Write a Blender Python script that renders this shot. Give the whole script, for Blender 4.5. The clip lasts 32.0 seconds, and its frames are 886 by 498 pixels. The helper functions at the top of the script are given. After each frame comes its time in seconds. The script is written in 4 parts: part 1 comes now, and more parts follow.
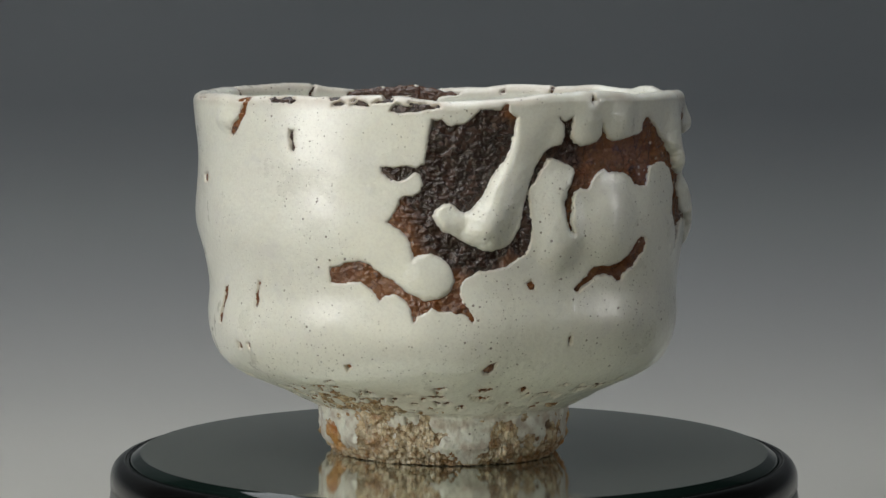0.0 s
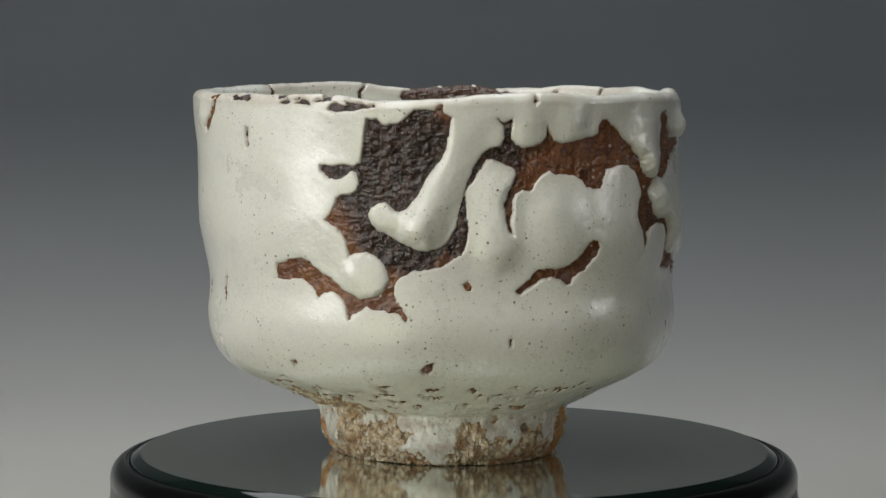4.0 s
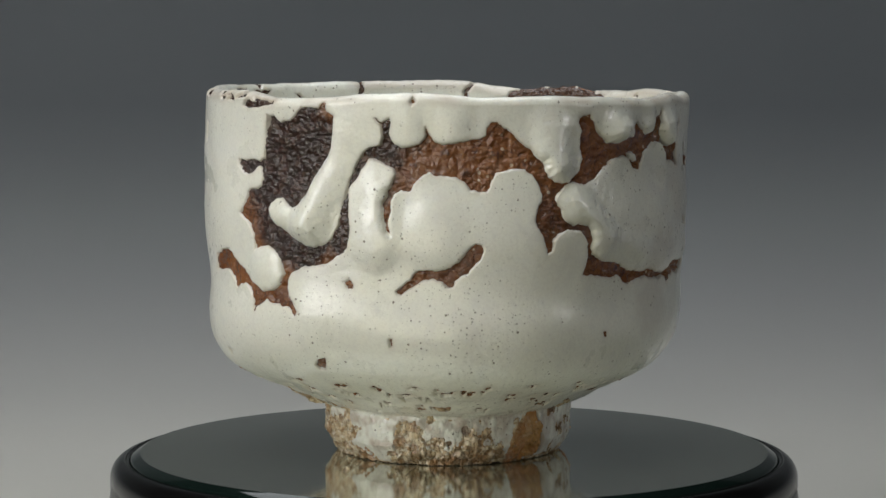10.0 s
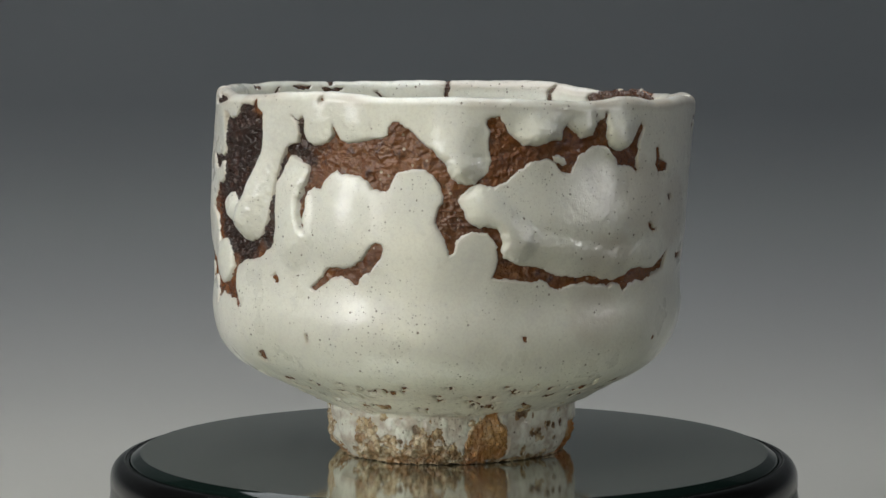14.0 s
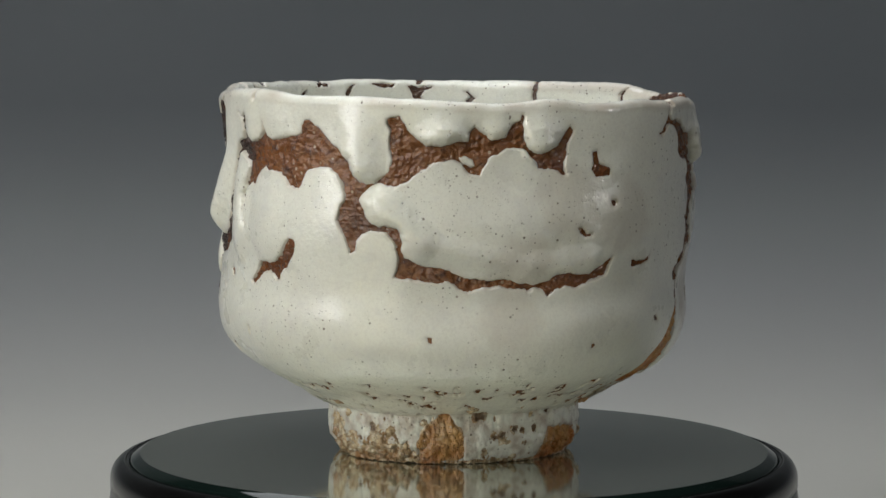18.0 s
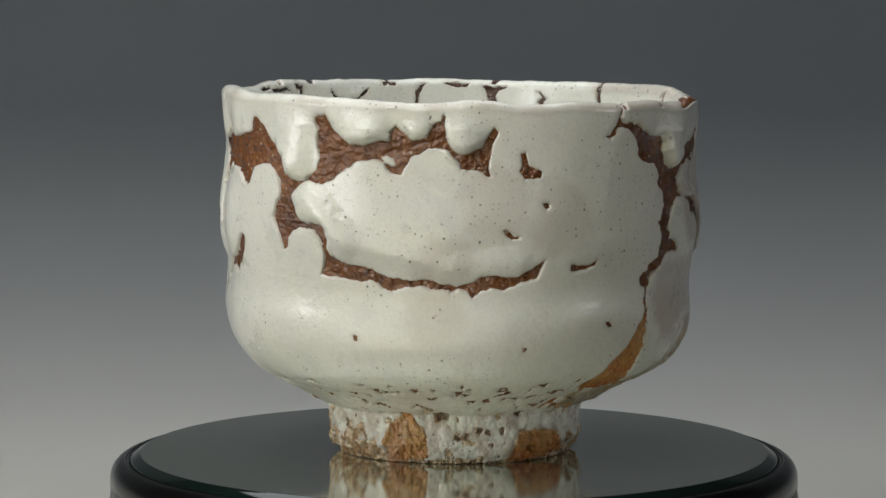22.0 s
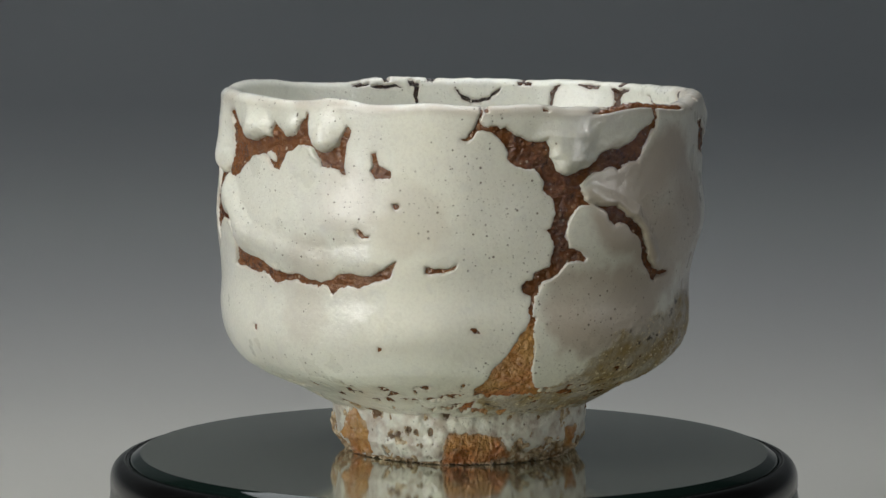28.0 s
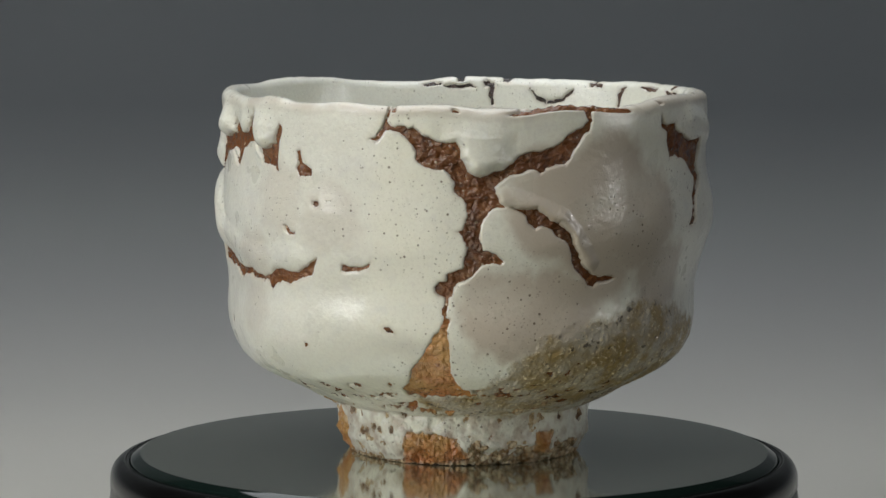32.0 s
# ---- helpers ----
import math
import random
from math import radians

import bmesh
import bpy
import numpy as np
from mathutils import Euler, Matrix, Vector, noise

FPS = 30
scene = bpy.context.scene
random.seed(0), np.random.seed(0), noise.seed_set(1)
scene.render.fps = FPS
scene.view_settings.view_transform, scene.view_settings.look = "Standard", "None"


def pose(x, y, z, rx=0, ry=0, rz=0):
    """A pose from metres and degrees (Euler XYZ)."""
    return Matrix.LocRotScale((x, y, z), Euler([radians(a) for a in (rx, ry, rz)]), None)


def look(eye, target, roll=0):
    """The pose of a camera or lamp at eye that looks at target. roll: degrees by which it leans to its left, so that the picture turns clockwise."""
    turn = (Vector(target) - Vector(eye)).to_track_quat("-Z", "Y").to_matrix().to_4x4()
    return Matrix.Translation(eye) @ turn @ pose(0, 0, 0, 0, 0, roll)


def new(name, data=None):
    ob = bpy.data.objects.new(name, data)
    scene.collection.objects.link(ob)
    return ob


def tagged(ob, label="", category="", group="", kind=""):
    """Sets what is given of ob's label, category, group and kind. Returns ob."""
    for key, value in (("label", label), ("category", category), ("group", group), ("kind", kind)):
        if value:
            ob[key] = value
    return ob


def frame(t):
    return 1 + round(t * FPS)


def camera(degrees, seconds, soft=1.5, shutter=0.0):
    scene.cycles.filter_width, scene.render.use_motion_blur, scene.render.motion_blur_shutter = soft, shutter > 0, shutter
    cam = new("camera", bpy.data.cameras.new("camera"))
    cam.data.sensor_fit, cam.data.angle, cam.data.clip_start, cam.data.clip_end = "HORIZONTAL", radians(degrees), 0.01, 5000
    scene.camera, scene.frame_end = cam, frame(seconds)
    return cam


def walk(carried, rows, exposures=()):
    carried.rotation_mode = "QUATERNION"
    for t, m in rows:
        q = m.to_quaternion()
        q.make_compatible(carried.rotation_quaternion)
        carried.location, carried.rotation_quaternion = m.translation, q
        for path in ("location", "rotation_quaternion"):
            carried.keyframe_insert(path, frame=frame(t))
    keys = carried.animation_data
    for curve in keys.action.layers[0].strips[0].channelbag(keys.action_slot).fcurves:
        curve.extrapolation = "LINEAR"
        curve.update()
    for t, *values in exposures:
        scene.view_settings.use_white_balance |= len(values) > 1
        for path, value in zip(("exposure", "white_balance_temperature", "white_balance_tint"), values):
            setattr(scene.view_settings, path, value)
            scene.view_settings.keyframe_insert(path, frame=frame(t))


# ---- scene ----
cam = camera(15.80, 32.0, soft=1.5)
EYE = Vector((0.0, -0.8440, 0.1328))
PITCH, YAW = radians(5.368), radians(-0.198)
AHEAD = Vector((math.sin(YAW) * math.cos(PITCH), math.cos(YAW) * math.cos(PITCH), -math.sin(PITCH)))
STAND = look(EYE, EYE + AHEAD)
walk(cam, [(0.0, STAND), (32.0, STAND)])

# ---- world, lamps, exposure ----
world = bpy.data.worlds.new("studio")
scene.world = world
world.use_nodes = True
world.node_tree.nodes["Background"].inputs[0].default_value = (0.55, 0.6, 0.65, 1)
world.node_tree.nodes["Background"].inputs[1].default_value = 0.02


def softbox(name, eye, target, wide, high, watts, colour):
    data = bpy.data.lights.new(name, "AREA")
    data.shape, data.size, data.size_y, data.energy, data.color = "RECTANGLE", wide, high, watts, colour
    ob = new(name, data)
    ob.matrix_world = look(eye, target)
    return ob


softbox("softbox_key", (-0.82, -0.56, 0.25), (0, 0, 0.05), 0.42, 0.42, 3.55, (1.0, 0.99, 0.985))
softbox("softbox_overhead", (-0.34, -0.46, 0.64), (0, 0, 0.02), 0.55, 0.40, 2.25, (1.0, 0.97, 0.90))
# added fill with no known source: warms underside and foot from low in front
softbox("fill_low_front", (-0.52, -1.10, -0.20), (0, 0, 0.03), 0.80, 0.55, 2.6, (1.0, 0.955, 0.68))
softbox("softbox_top", (-0.12, 0.17, 0.86), (0, 0.16, 0), 1.20, 0.80, 7.3, (0.93, 0.97, 1.0))
softbox("softbox_strip", (0.96, -0.33, 0.24), (0, 0, 0.05), 0.024, 0.32, 1.0, (1.0, 1.0, 1.0))
scene.view_settings.exposure = 0.0

# ---- materials ----


def material(name):
    m = bpy.data.materials.new(name)
    m.use_nodes = True
    nt = m.node_tree
    return m, nt, nt.nodes["Principled BSDF"]


def node(nt, kind, **values):
    n = nt.nodes.new(kind)
    for key, value in values.items():
        n.inputs[key.replace("_", " ")].default_value = value
    return n


def attribute(nt, name):
    n = nt.nodes.new("ShaderNodeAttribute")
    n.attribute_name = name
    return n.outputs["Fac"]


def coords(nt):
    return nt.nodes.new("ShaderNodeTexCoord").outputs["Object"]


def noise_tex(nt, scale, detail=4.0, rough=0.55, distortion=0.0):
    n = node(nt, "ShaderNodeTexNoise", Scale=scale, Detail=detail, Roughness=rough, Distortion=distortion)
    nt.links.new(coords(nt), n.inputs["Vector"])
    return n.outputs["Fac"]


def span(nt, value, lo, hi, out_lo=0.0, out_hi=1.0):
    n = nt.nodes.new("ShaderNodeMapRange")
    n.interpolation_type = "SMOOTHSTEP"
    nt.links.new(value, n.inputs[0])
    for k, v in zip((1, 2, 3, 4), (lo, hi, out_lo, out_hi)):
        n.inputs[k].default_value = v
    return n.outputs[0]


def math_node(nt, op, a, b):
    n = nt.nodes.new("ShaderNodeMath")
    n.operation = op
    for k, v in enumerate((a, b)):
        if isinstance(v, (int, float)):
            n.inputs[k].default_value = v
        else:
            nt.links.new(v, n.inputs[k])
    return n.outputs[0]


def mix(nt, fac, a, b):
    n = nt.nodes.new("ShaderNodeMix")
    n.data_type = "RGBA"
    if isinstance(fac, (int, float)):
        n.inputs[0].default_value = fac
    else:
        nt.links.new(fac, n.inputs[0])
    for k, v in ((6, a), (7, b)):
        if isinstance(v, tuple):
            n.inputs[k].default_value = (*v, 1)
        else:
            nt.links.new(v, n.inputs[k])
    return n.outputs[2]


def bump(nt, height, distance, strength=1.0, below=None):
    n = nt.nodes.new("ShaderNodeBump")
    n.inputs["Distance"].default_value, n.inputs["Strength"].default_value = distance, strength
    nt.links.new(height, n.inputs["Height"])
    if below is not None:
        nt.links.new(below, n.inputs["Normal"])
    return n.outputs[0]


def dots(nt, scale, size, keep):
    """1 in small round pinholes: cells of that scale, of which a share keeps its dot."""
    v = node(nt, "ShaderNodeTexVoronoi", Scale=scale)
    nt.links.new(coords(nt), v.inputs["Vector"])
    sep = nt.nodes.new("ShaderNodeSeparateColor")
    nt.links.new(v.outputs["Color"], sep.inputs[0])
    chosen = span(nt, sep.outputs[0], 1 - keep, 1 - keep + 0.01)
    radius = math_node(nt, "MULTIPLY", sep.outputs[1], size)
    inside = math_node(nt, "SUBTRACT", radius, v.outputs["Distance"])
    return math_node(nt, "MULTIPLY", span(nt, inside, 0.0, size * 0.35), chosen)


def cracks(nt, scale):
    """1 along fine wandering cracks."""
    warp = node(nt, "ShaderNodeTexNoise", Scale=scale * 1.3, Detail=3.0)
    nt.links.new(coords(nt), warp.inputs["Vector"])
    add = nt.nodes.new("ShaderNodeVectorMath")
    add.operation = "MULTIPLY_ADD"
    add.inputs[1].default_value = (0.004, 0.004, 0.004)
    nt.links.new(warp.outputs["Color"], add.inputs[0])
    nt.links.new(coords(nt), add.inputs[2])
    v = node(nt, "ShaderNodeTexVoronoi", Scale=scale)
    v.feature = "DISTANCE_TO_EDGE"
    nt.links.new(add.outputs[0], v.inputs["Vector"])
    broken = span(nt, noise_tex(nt, scale * 0.8, 3), 0.42, 0.6)
    return math_node(nt, "MULTIPLY", span(nt, v.outputs["Distance"], 0.0, 0.09, 1.0, 0.0), broken)


def grains(nt, scale):
    """Packed grains of that scale: a tone of its own for each, and a height that falls off to its edge."""
    v = node(nt, "ShaderNodeTexVoronoi", Scale=scale)
    nt.links.new(coords(nt), v.inputs["Vector"])
    sep = nt.nodes.new("ShaderNodeSeparateColor")
    nt.links.new(v.outputs["Color"], sep.inputs[0])
    return sep.outputs[0], span(nt, v.outputs["Distance"], 0.1, 0.75, 1.0, 0.0)


def glaze_material():
    m, nt, b = material("white_glaze")
    thin, ash = attribute(nt, "thin"), attribute(nt, "ash")
    big, fine = noise_tex(nt, 28, 3), noise_tex(nt, 260, 4)
    white = mix(nt, span(nt, big, 0.35, 0.7), (0.795, 0.80, 0.725), (0.75, 0.756, 0.67))
    white = mix(nt, span(nt, fine, 0.55, 0.75, 0, 0.35), white, (0.66, 0.67, 0.64))
    white = mix(nt, span(nt, noise_tex(nt, 60, 5, 0.65), 0.52, 0.72, 0, 0.45), white, (0.63, 0.62, 0.60))
    white = mix(nt, span(nt, noise_tex(nt, 1300, 3, 0.65), 0.42, 0.66, 0, 0.28), white, (0.62, 0.61, 0.55))
    thin_noise = math_node(nt, "MULTIPLY", thin, span(nt, noise_tex(nt, 45, 4), 0.1, 0.5))
    colour = mix(nt, thin_noise, white, (0.48, 0.415, 0.345))
    grain = noise_tex(nt, 900, 4, 0.6)
    ash_tone = mix(nt, span(nt, noise_tex(nt, 120, 5), 0.35, 0.65), (0.30, 0.215, 0.08), (0.46, 0.42, 0.35))
    ash_tone = mix(nt, span(nt, grain, 0.57, 0.66), ash_tone, (0.70, 0.60, 0.40))
    ash_tone = mix(nt, span(nt, noise_tex(nt, 420, 3), 0.60, 0.70), ash_tone, (0.06, 0.045, 0.03))
    ash_mask = span(nt, math_node(nt, "ADD", ash, math_node(nt, "MULTIPLY", noise_tex(nt, 170, 6, 0.65), 1.1)), 0.78, 1.08)
    colour = mix(nt, math_node(nt, "MULTIPLY", attribute(nt, "edge"), 0.55), colour, (0.45, 0.39, 0.33))
    colour = mix(nt, ash_mask, colour, ash_tone)
    patchy = span(nt, noise_tex(nt, 40, 3), 0.40, 0.56)
    small = span(nt, noise_tex(nt, 38, 3), 0.40, 0.62)
    holes = math_node(nt, "ADD", math_node(nt, "MULTIPLY", dots(nt, 600, 0.24, 0.55), patchy), math_node(nt, "MULTIPLY", dots(nt, 1100, 0.30, 0.45), math_node(nt, "MULTIPLY", patchy, 0.75)))
    holes = math_node(nt, "ADD", holes, math_node(nt, "MULTIPLY", dots(nt, 1700, 0.36, 0.6), math_node(nt, "MULTIPLY", small, 0.40)))
    holes = math_node(nt, "MINIMUM", holes, 1.0)
    colour = mix(nt, math_node(nt, "MULTIPLY", holes, 0.85), colour, (0.14, 0.105, 0.075))
    nt.links.new(colour, b.inputs["Base Color"])
    rough = math_node(nt, "ADD", span(nt, noise_tex(nt, 90, 4), 0.3, 0.7, 0.26, 0.40), math_node(nt, "MULTIPLY", ash_mask, 0.2))
    nt.links.new(rough, b.inputs["Roughness"])
    b.inputs["Subsurface Weight"].default_value = 0.12
    b.inputs["Subsurface Radius"].default_value = (0.0012, 0.0010, 0.0007)
    b.inputs["Subsurface Scale"].default_value = 1.0
    pits = math_node(nt, "MULTIPLY", holes, -1.0)
    n1 = bump(nt, noise_tex(nt, 160, 2), 0.0004, 0.22)
    n2 = bump(nt, pits, 0.00022, 1.0, bump(nt, noise_tex(nt, 620, 3, 0.6), 0.00028, 0.5, n1))
    n3 = bump(nt, math_node(nt, "MULTIPLY", grain, ash_mask), 0.0006, 1.0, n2)
    nt.links.new(n3, b.inputs["Normal"])
    b.inputs["Coat Weight"].default_value = 0.65
    b.inputs["Coat Roughness"].default_value = 0.115
    nt.links.new(bump(nt, noise_tex(nt, 1000, 2, 0.6), 0.0002, 0.6, bump(nt, pits, 0.00022, 1.0, n1)), b.inputs["Coat Normal"])
    return m


def clay_material():
    m, nt, b = material("iron_clay")
    dark, orange, foot = attribute(nt, "dark"), attribute(nt, "orange"), attribute(nt, "foot")
    big, mid, fine = noise_tex(nt, 70, 4), noise_tex(nt, 380, 5, 0.65), noise_tex(nt, 1300, 4, 0.65)
    brown = mix(nt, span(nt, big, 0.35, 0.65), (0.130, 0.044, 0.013), (0.205, 0.078, 0.023))
    brown = mix(nt, span(nt, mid, 0.5, 0.7), brown, (0.085, 0.036, 0.020))
    brown = mix(nt, span(nt, fine, 0.54, 0.70, 0.0, 0.45), brown, (0.075, 0.030, 0.015))
    brown = mix(nt, span(nt, noise_tex(nt, 900, 3, 0.6), 0.56, 0.68, 0.0, 0.6), brown, (0.27, 0.12, 0.042))
    black = mix(nt, span(nt, mid, 0.4, 0.65), (0.022, 0.011, 0.008), (0.056, 0.027, 0.019))
    ember = mix(nt, span(nt, big, 0.38, 0.62), (0.45, 0.155, 0.040), (0.52, 0.285, 0.095))
    ember = mix(nt, span(nt, mid, 0.60, 0.75), ember, (0.22, 0.08, 0.03))
    sand = mix(nt, span(nt, mid, 0.36, 0.58), (0.34, 0.22, 0.11), (0.64, 0.51, 0.33))
    sand = mix(nt, span(nt, big, 0.46, 0.62), sand, (0.66, 0.51, 0.32))
    sand = mix(nt, span(nt, fine, 0.66, 0.76), sand, (0.10, 0.065, 0.035))
    sand = mix(nt, span(nt, noise_tex(nt, 640, 3, 0.6), 0.53, 0.62, 0.0, 0.85), sand, (0.78, 0.72, 0.58))
    tone, pebble = grains(nt, 640)
    sand = mix(nt, span(nt, tone, 0.55, 0.95, 0.0, 0.8), sand, (0.76, 0.66, 0.48))
    sand = mix(nt, span(nt, tone, 0.35, 0.05, 0.0, 0.7), sand, (0.30, 0.17, 0.08))
    sand = mix(nt, span(nt, noise_tex(nt, 110, 4), 0.50, 0.66, 0.0, 0.75), sand, (0.36, 0.18, 0.07))
    sand = mix(nt, span(nt, pebble, 0.30, 0.0, 0.0, 0.45), sand, (0.11, 0.065, 0.03))
    crack = cracks(nt, 230)
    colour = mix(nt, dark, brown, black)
    colour = mix(nt, math_node(nt, "MULTIPLY", crack, 0.15), colour, (0.014, 0.008, 0.006))
    colour = mix(nt, foot, colour, sand)
    colour = mix(nt, math_node(nt, "MULTIPLY", orange, span(nt, noise_tex(nt, 130, 4), 0.36, 0.56, 0.6, 1.0)), colour, ember)
    grit = math_node(nt, "MULTIPLY", dots(nt, 620, 0.36, 0.22), math_node(nt, "SUBTRACT", 1.0, dark))
    colour = mix(nt, math_node(nt, "MULTIPLY", grit, 0.75), colour, (0.56, 0.45, 0.32))
    nt.links.new(colour, b.inputs["Base Color"])
    b.inputs["Specular IOR Level"].default_value = 0.8
    nt.links.new(span(nt, mid, 0.3, 0.7, 0.07, 0.18), b.inputs["Roughness"])
    n1 = bump(nt, mid, 0.0006, 0.8)
    n1 = bump(nt, math_node(nt, "MULTIPLY", crack, -1.0), 0.0008, 0.4, n1)
    n1 = bump(nt, math_node(nt, "MULTIPLY", pebble, foot), 0.0005, 0.8, n1)
    n2 = bump(nt, fine, 0.00028, 0.9, n1)
    nt.links.new(n2, b.inputs["Normal"])
    return m


def plain(name, colour, rough, coat=0.0, spread=0.0, scale=40.0):
    m, nt, b = material(name)
    shade = tuple(v * (1 - spread) for v in colour)
    nt.links.new(mix(nt, span(nt, noise_tex(nt, scale, 5), 0.3, 0.7), colour, shade), b.inputs["Base Color"])
    nt.links.new(span(nt, noise_tex(nt, scale * 3, 4), 0.3, 0.7, rough, rough * 1.25 + 0.01), b.inputs["Roughness"])
    b.inputs["Coat Weight"].default_value = coat
    return m


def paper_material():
    """Studio paper whose base colour runs from pale at the foot to charcoal higher up."""
    m, nt, b = material("pale_to_charcoal_paper")
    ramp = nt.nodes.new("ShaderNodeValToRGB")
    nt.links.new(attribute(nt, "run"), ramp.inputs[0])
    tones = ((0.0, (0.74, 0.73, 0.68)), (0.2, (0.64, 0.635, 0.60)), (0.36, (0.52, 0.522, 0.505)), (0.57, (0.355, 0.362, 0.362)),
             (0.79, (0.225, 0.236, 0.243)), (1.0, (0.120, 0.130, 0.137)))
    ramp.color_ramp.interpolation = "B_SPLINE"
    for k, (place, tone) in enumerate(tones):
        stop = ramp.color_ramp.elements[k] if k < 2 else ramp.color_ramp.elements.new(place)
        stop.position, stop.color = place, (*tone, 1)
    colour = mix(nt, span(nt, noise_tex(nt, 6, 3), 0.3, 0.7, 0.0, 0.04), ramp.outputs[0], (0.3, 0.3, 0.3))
    nt.links.new(colour, b.inputs["Base Color"])
    b.inputs["Roughness"].default_value = 0.9
    b.inputs["Specular IOR Level"].default_value = 0.1
    return m


GLAZE, CLAY = glaze_material(), clay_material()
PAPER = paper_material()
GLASS = plain("smoked_mirror_glass", (0.64, 0.665, 0.575), 0.065, spread=0.03, scale=12.0)
GLASS.node_tree.nodes["Principled BSDF"].inputs["Metallic"].default_value = 0.94
GLASS_EDGE = plain("green_glass_edge", (0.006, 0.012, 0.010), 0.05, spread=0.2)
LACQUER = plain("black_gloss", (0.005, 0.005, 0.005), 0.16, spread=0.3)
LACQUER.node_tree.nodes["Principled BSDF"].inputs["Specular IOR Level"].default_value = 0.28
STEEL = plain("grey_side", (0.14, 0.14, 0.13), 0.30, spread=0.15)
ROOM = plain("studio_wall", (0.16, 0.16, 0.16), 0.85, spread=0.15, scale=3.0)

# ---- large structure ----


def mesh_object(name, bm, mat, parent=None, label="", smooth=True):
    data = bpy.data.meshes.new(name)
    bm.to_mesh(data)
    bm.free()
    data.materials.append(mat)
    data.polygons.foreach_set("use_smooth", [smooth] * len(data.polygons))
    ob = new(name, data)
    ob.parent = parent
    if label:
        tagged(ob, label)
    return ob


def part(name, bm, mat, parent, label="", smooth=True):
    return mesh_object(name, bm, mat, parent, label, smooth)


def slab(x0, x1, y0, y1, z0, z1):
    bm = bmesh.new()
    bmesh.ops.create_cube(bm, size=1, matrix=Matrix.LocRotScale(((x0 + x1) / 2, (y0 + y1) / 2, (z0 + z1) / 2), None, (x1 - x0, y1 - y0, z1 - z0)))
    return bm


def spun(profile, steps=192):
    """A ring swept round z from (radius, z) pairs."""
    bm = bmesh.new()
    rings = [[bm.verts.new((r * math.cos(a), r * math.sin(a), z)) for a in (2 * math.pi * k / steps for k in range(steps))] for r, z in profile]
    for low, high in zip(rings, rings[1:]):
        for k in range(steps):
            bm.faces.new((low[k], low[(k + 1) % steps], high[(k + 1) % steps], high[k]))
    return bm, rings


TABLE_Z = -0.060
for wall, box in (("wall_north", (-1.6, 1.6, 1.6, 1.7, -0.9, 1.9)), ("wall_south", (-1.6, 1.6, -2.1, -2.0, -0.9, 1.9)),
                  ("wall_west", (-1.7, -1.6, -2.1, 1.7, -0.9, 1.9)), ("wall_east", (1.6, 1.7, -2.1, 1.7, -0.9, 1.9))):
    tagged(mesh_object(wall, slab(*box), ROOM, smooth=False), "plain grey studio wall", "wall", kind="structure")
tagged(mesh_object("ceiling", slab(-1.7, 1.7, -2.1, 1.7, 1.9, 2.0), ROOM, smooth=False), "plain grey studio ceiling", "ceiling", kind="structure")
tagged(mesh_object("floor", slab(-1.7, 1.7, -2.1, 1.7, -1.0, -0.9), ROOM, smooth=False), "plain grey studio floor", "floor", kind="structure")


def backdrop():
    """Seamless paper: flat under the turntable, then sweeping up behind it."""
    path, radius, start = [], 0.50, 0.10
    for k in range(24):
        path.append((-0.22 + (start + 0.22) * k / 23, TABLE_Z))
    for k in range(1, 161):
        a = math.pi / 2 * k / 160
        path.append((start + radius * math.sin(a), TABLE_Z + radius * (1 - math.cos(a))))
    for k in range(1, 16):
        path.append((start + radius, TABLE_Z + radius + 0.06 * k))
    bm = bmesh.new()
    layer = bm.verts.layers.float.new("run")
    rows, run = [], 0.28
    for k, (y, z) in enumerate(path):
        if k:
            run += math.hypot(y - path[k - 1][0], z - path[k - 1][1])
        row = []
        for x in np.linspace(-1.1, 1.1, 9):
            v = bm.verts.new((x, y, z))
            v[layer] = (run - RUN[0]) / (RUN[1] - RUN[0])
            row.append(v)
        rows.append(row)
    for a, b in zip(rows, rows[1:]):
        for k in range(8):
            bm.faces.new((a[k], a[k + 1], b[k + 1], b[k]))
    bmesh.ops.solidify(bm, geom=bm.faces[:], thickness=0.0006)
    return tagged(mesh_object("backdrop", bm, PAPER), "seamless grey paper backdrop, coloured pale below and charcoal above", "backdrop", kind="structure")


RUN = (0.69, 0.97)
backdrop()

# ---- turntable ----
turntable = tagged(new("turntable"), "round black turntable with a smoked mirror glass top", "turntable")


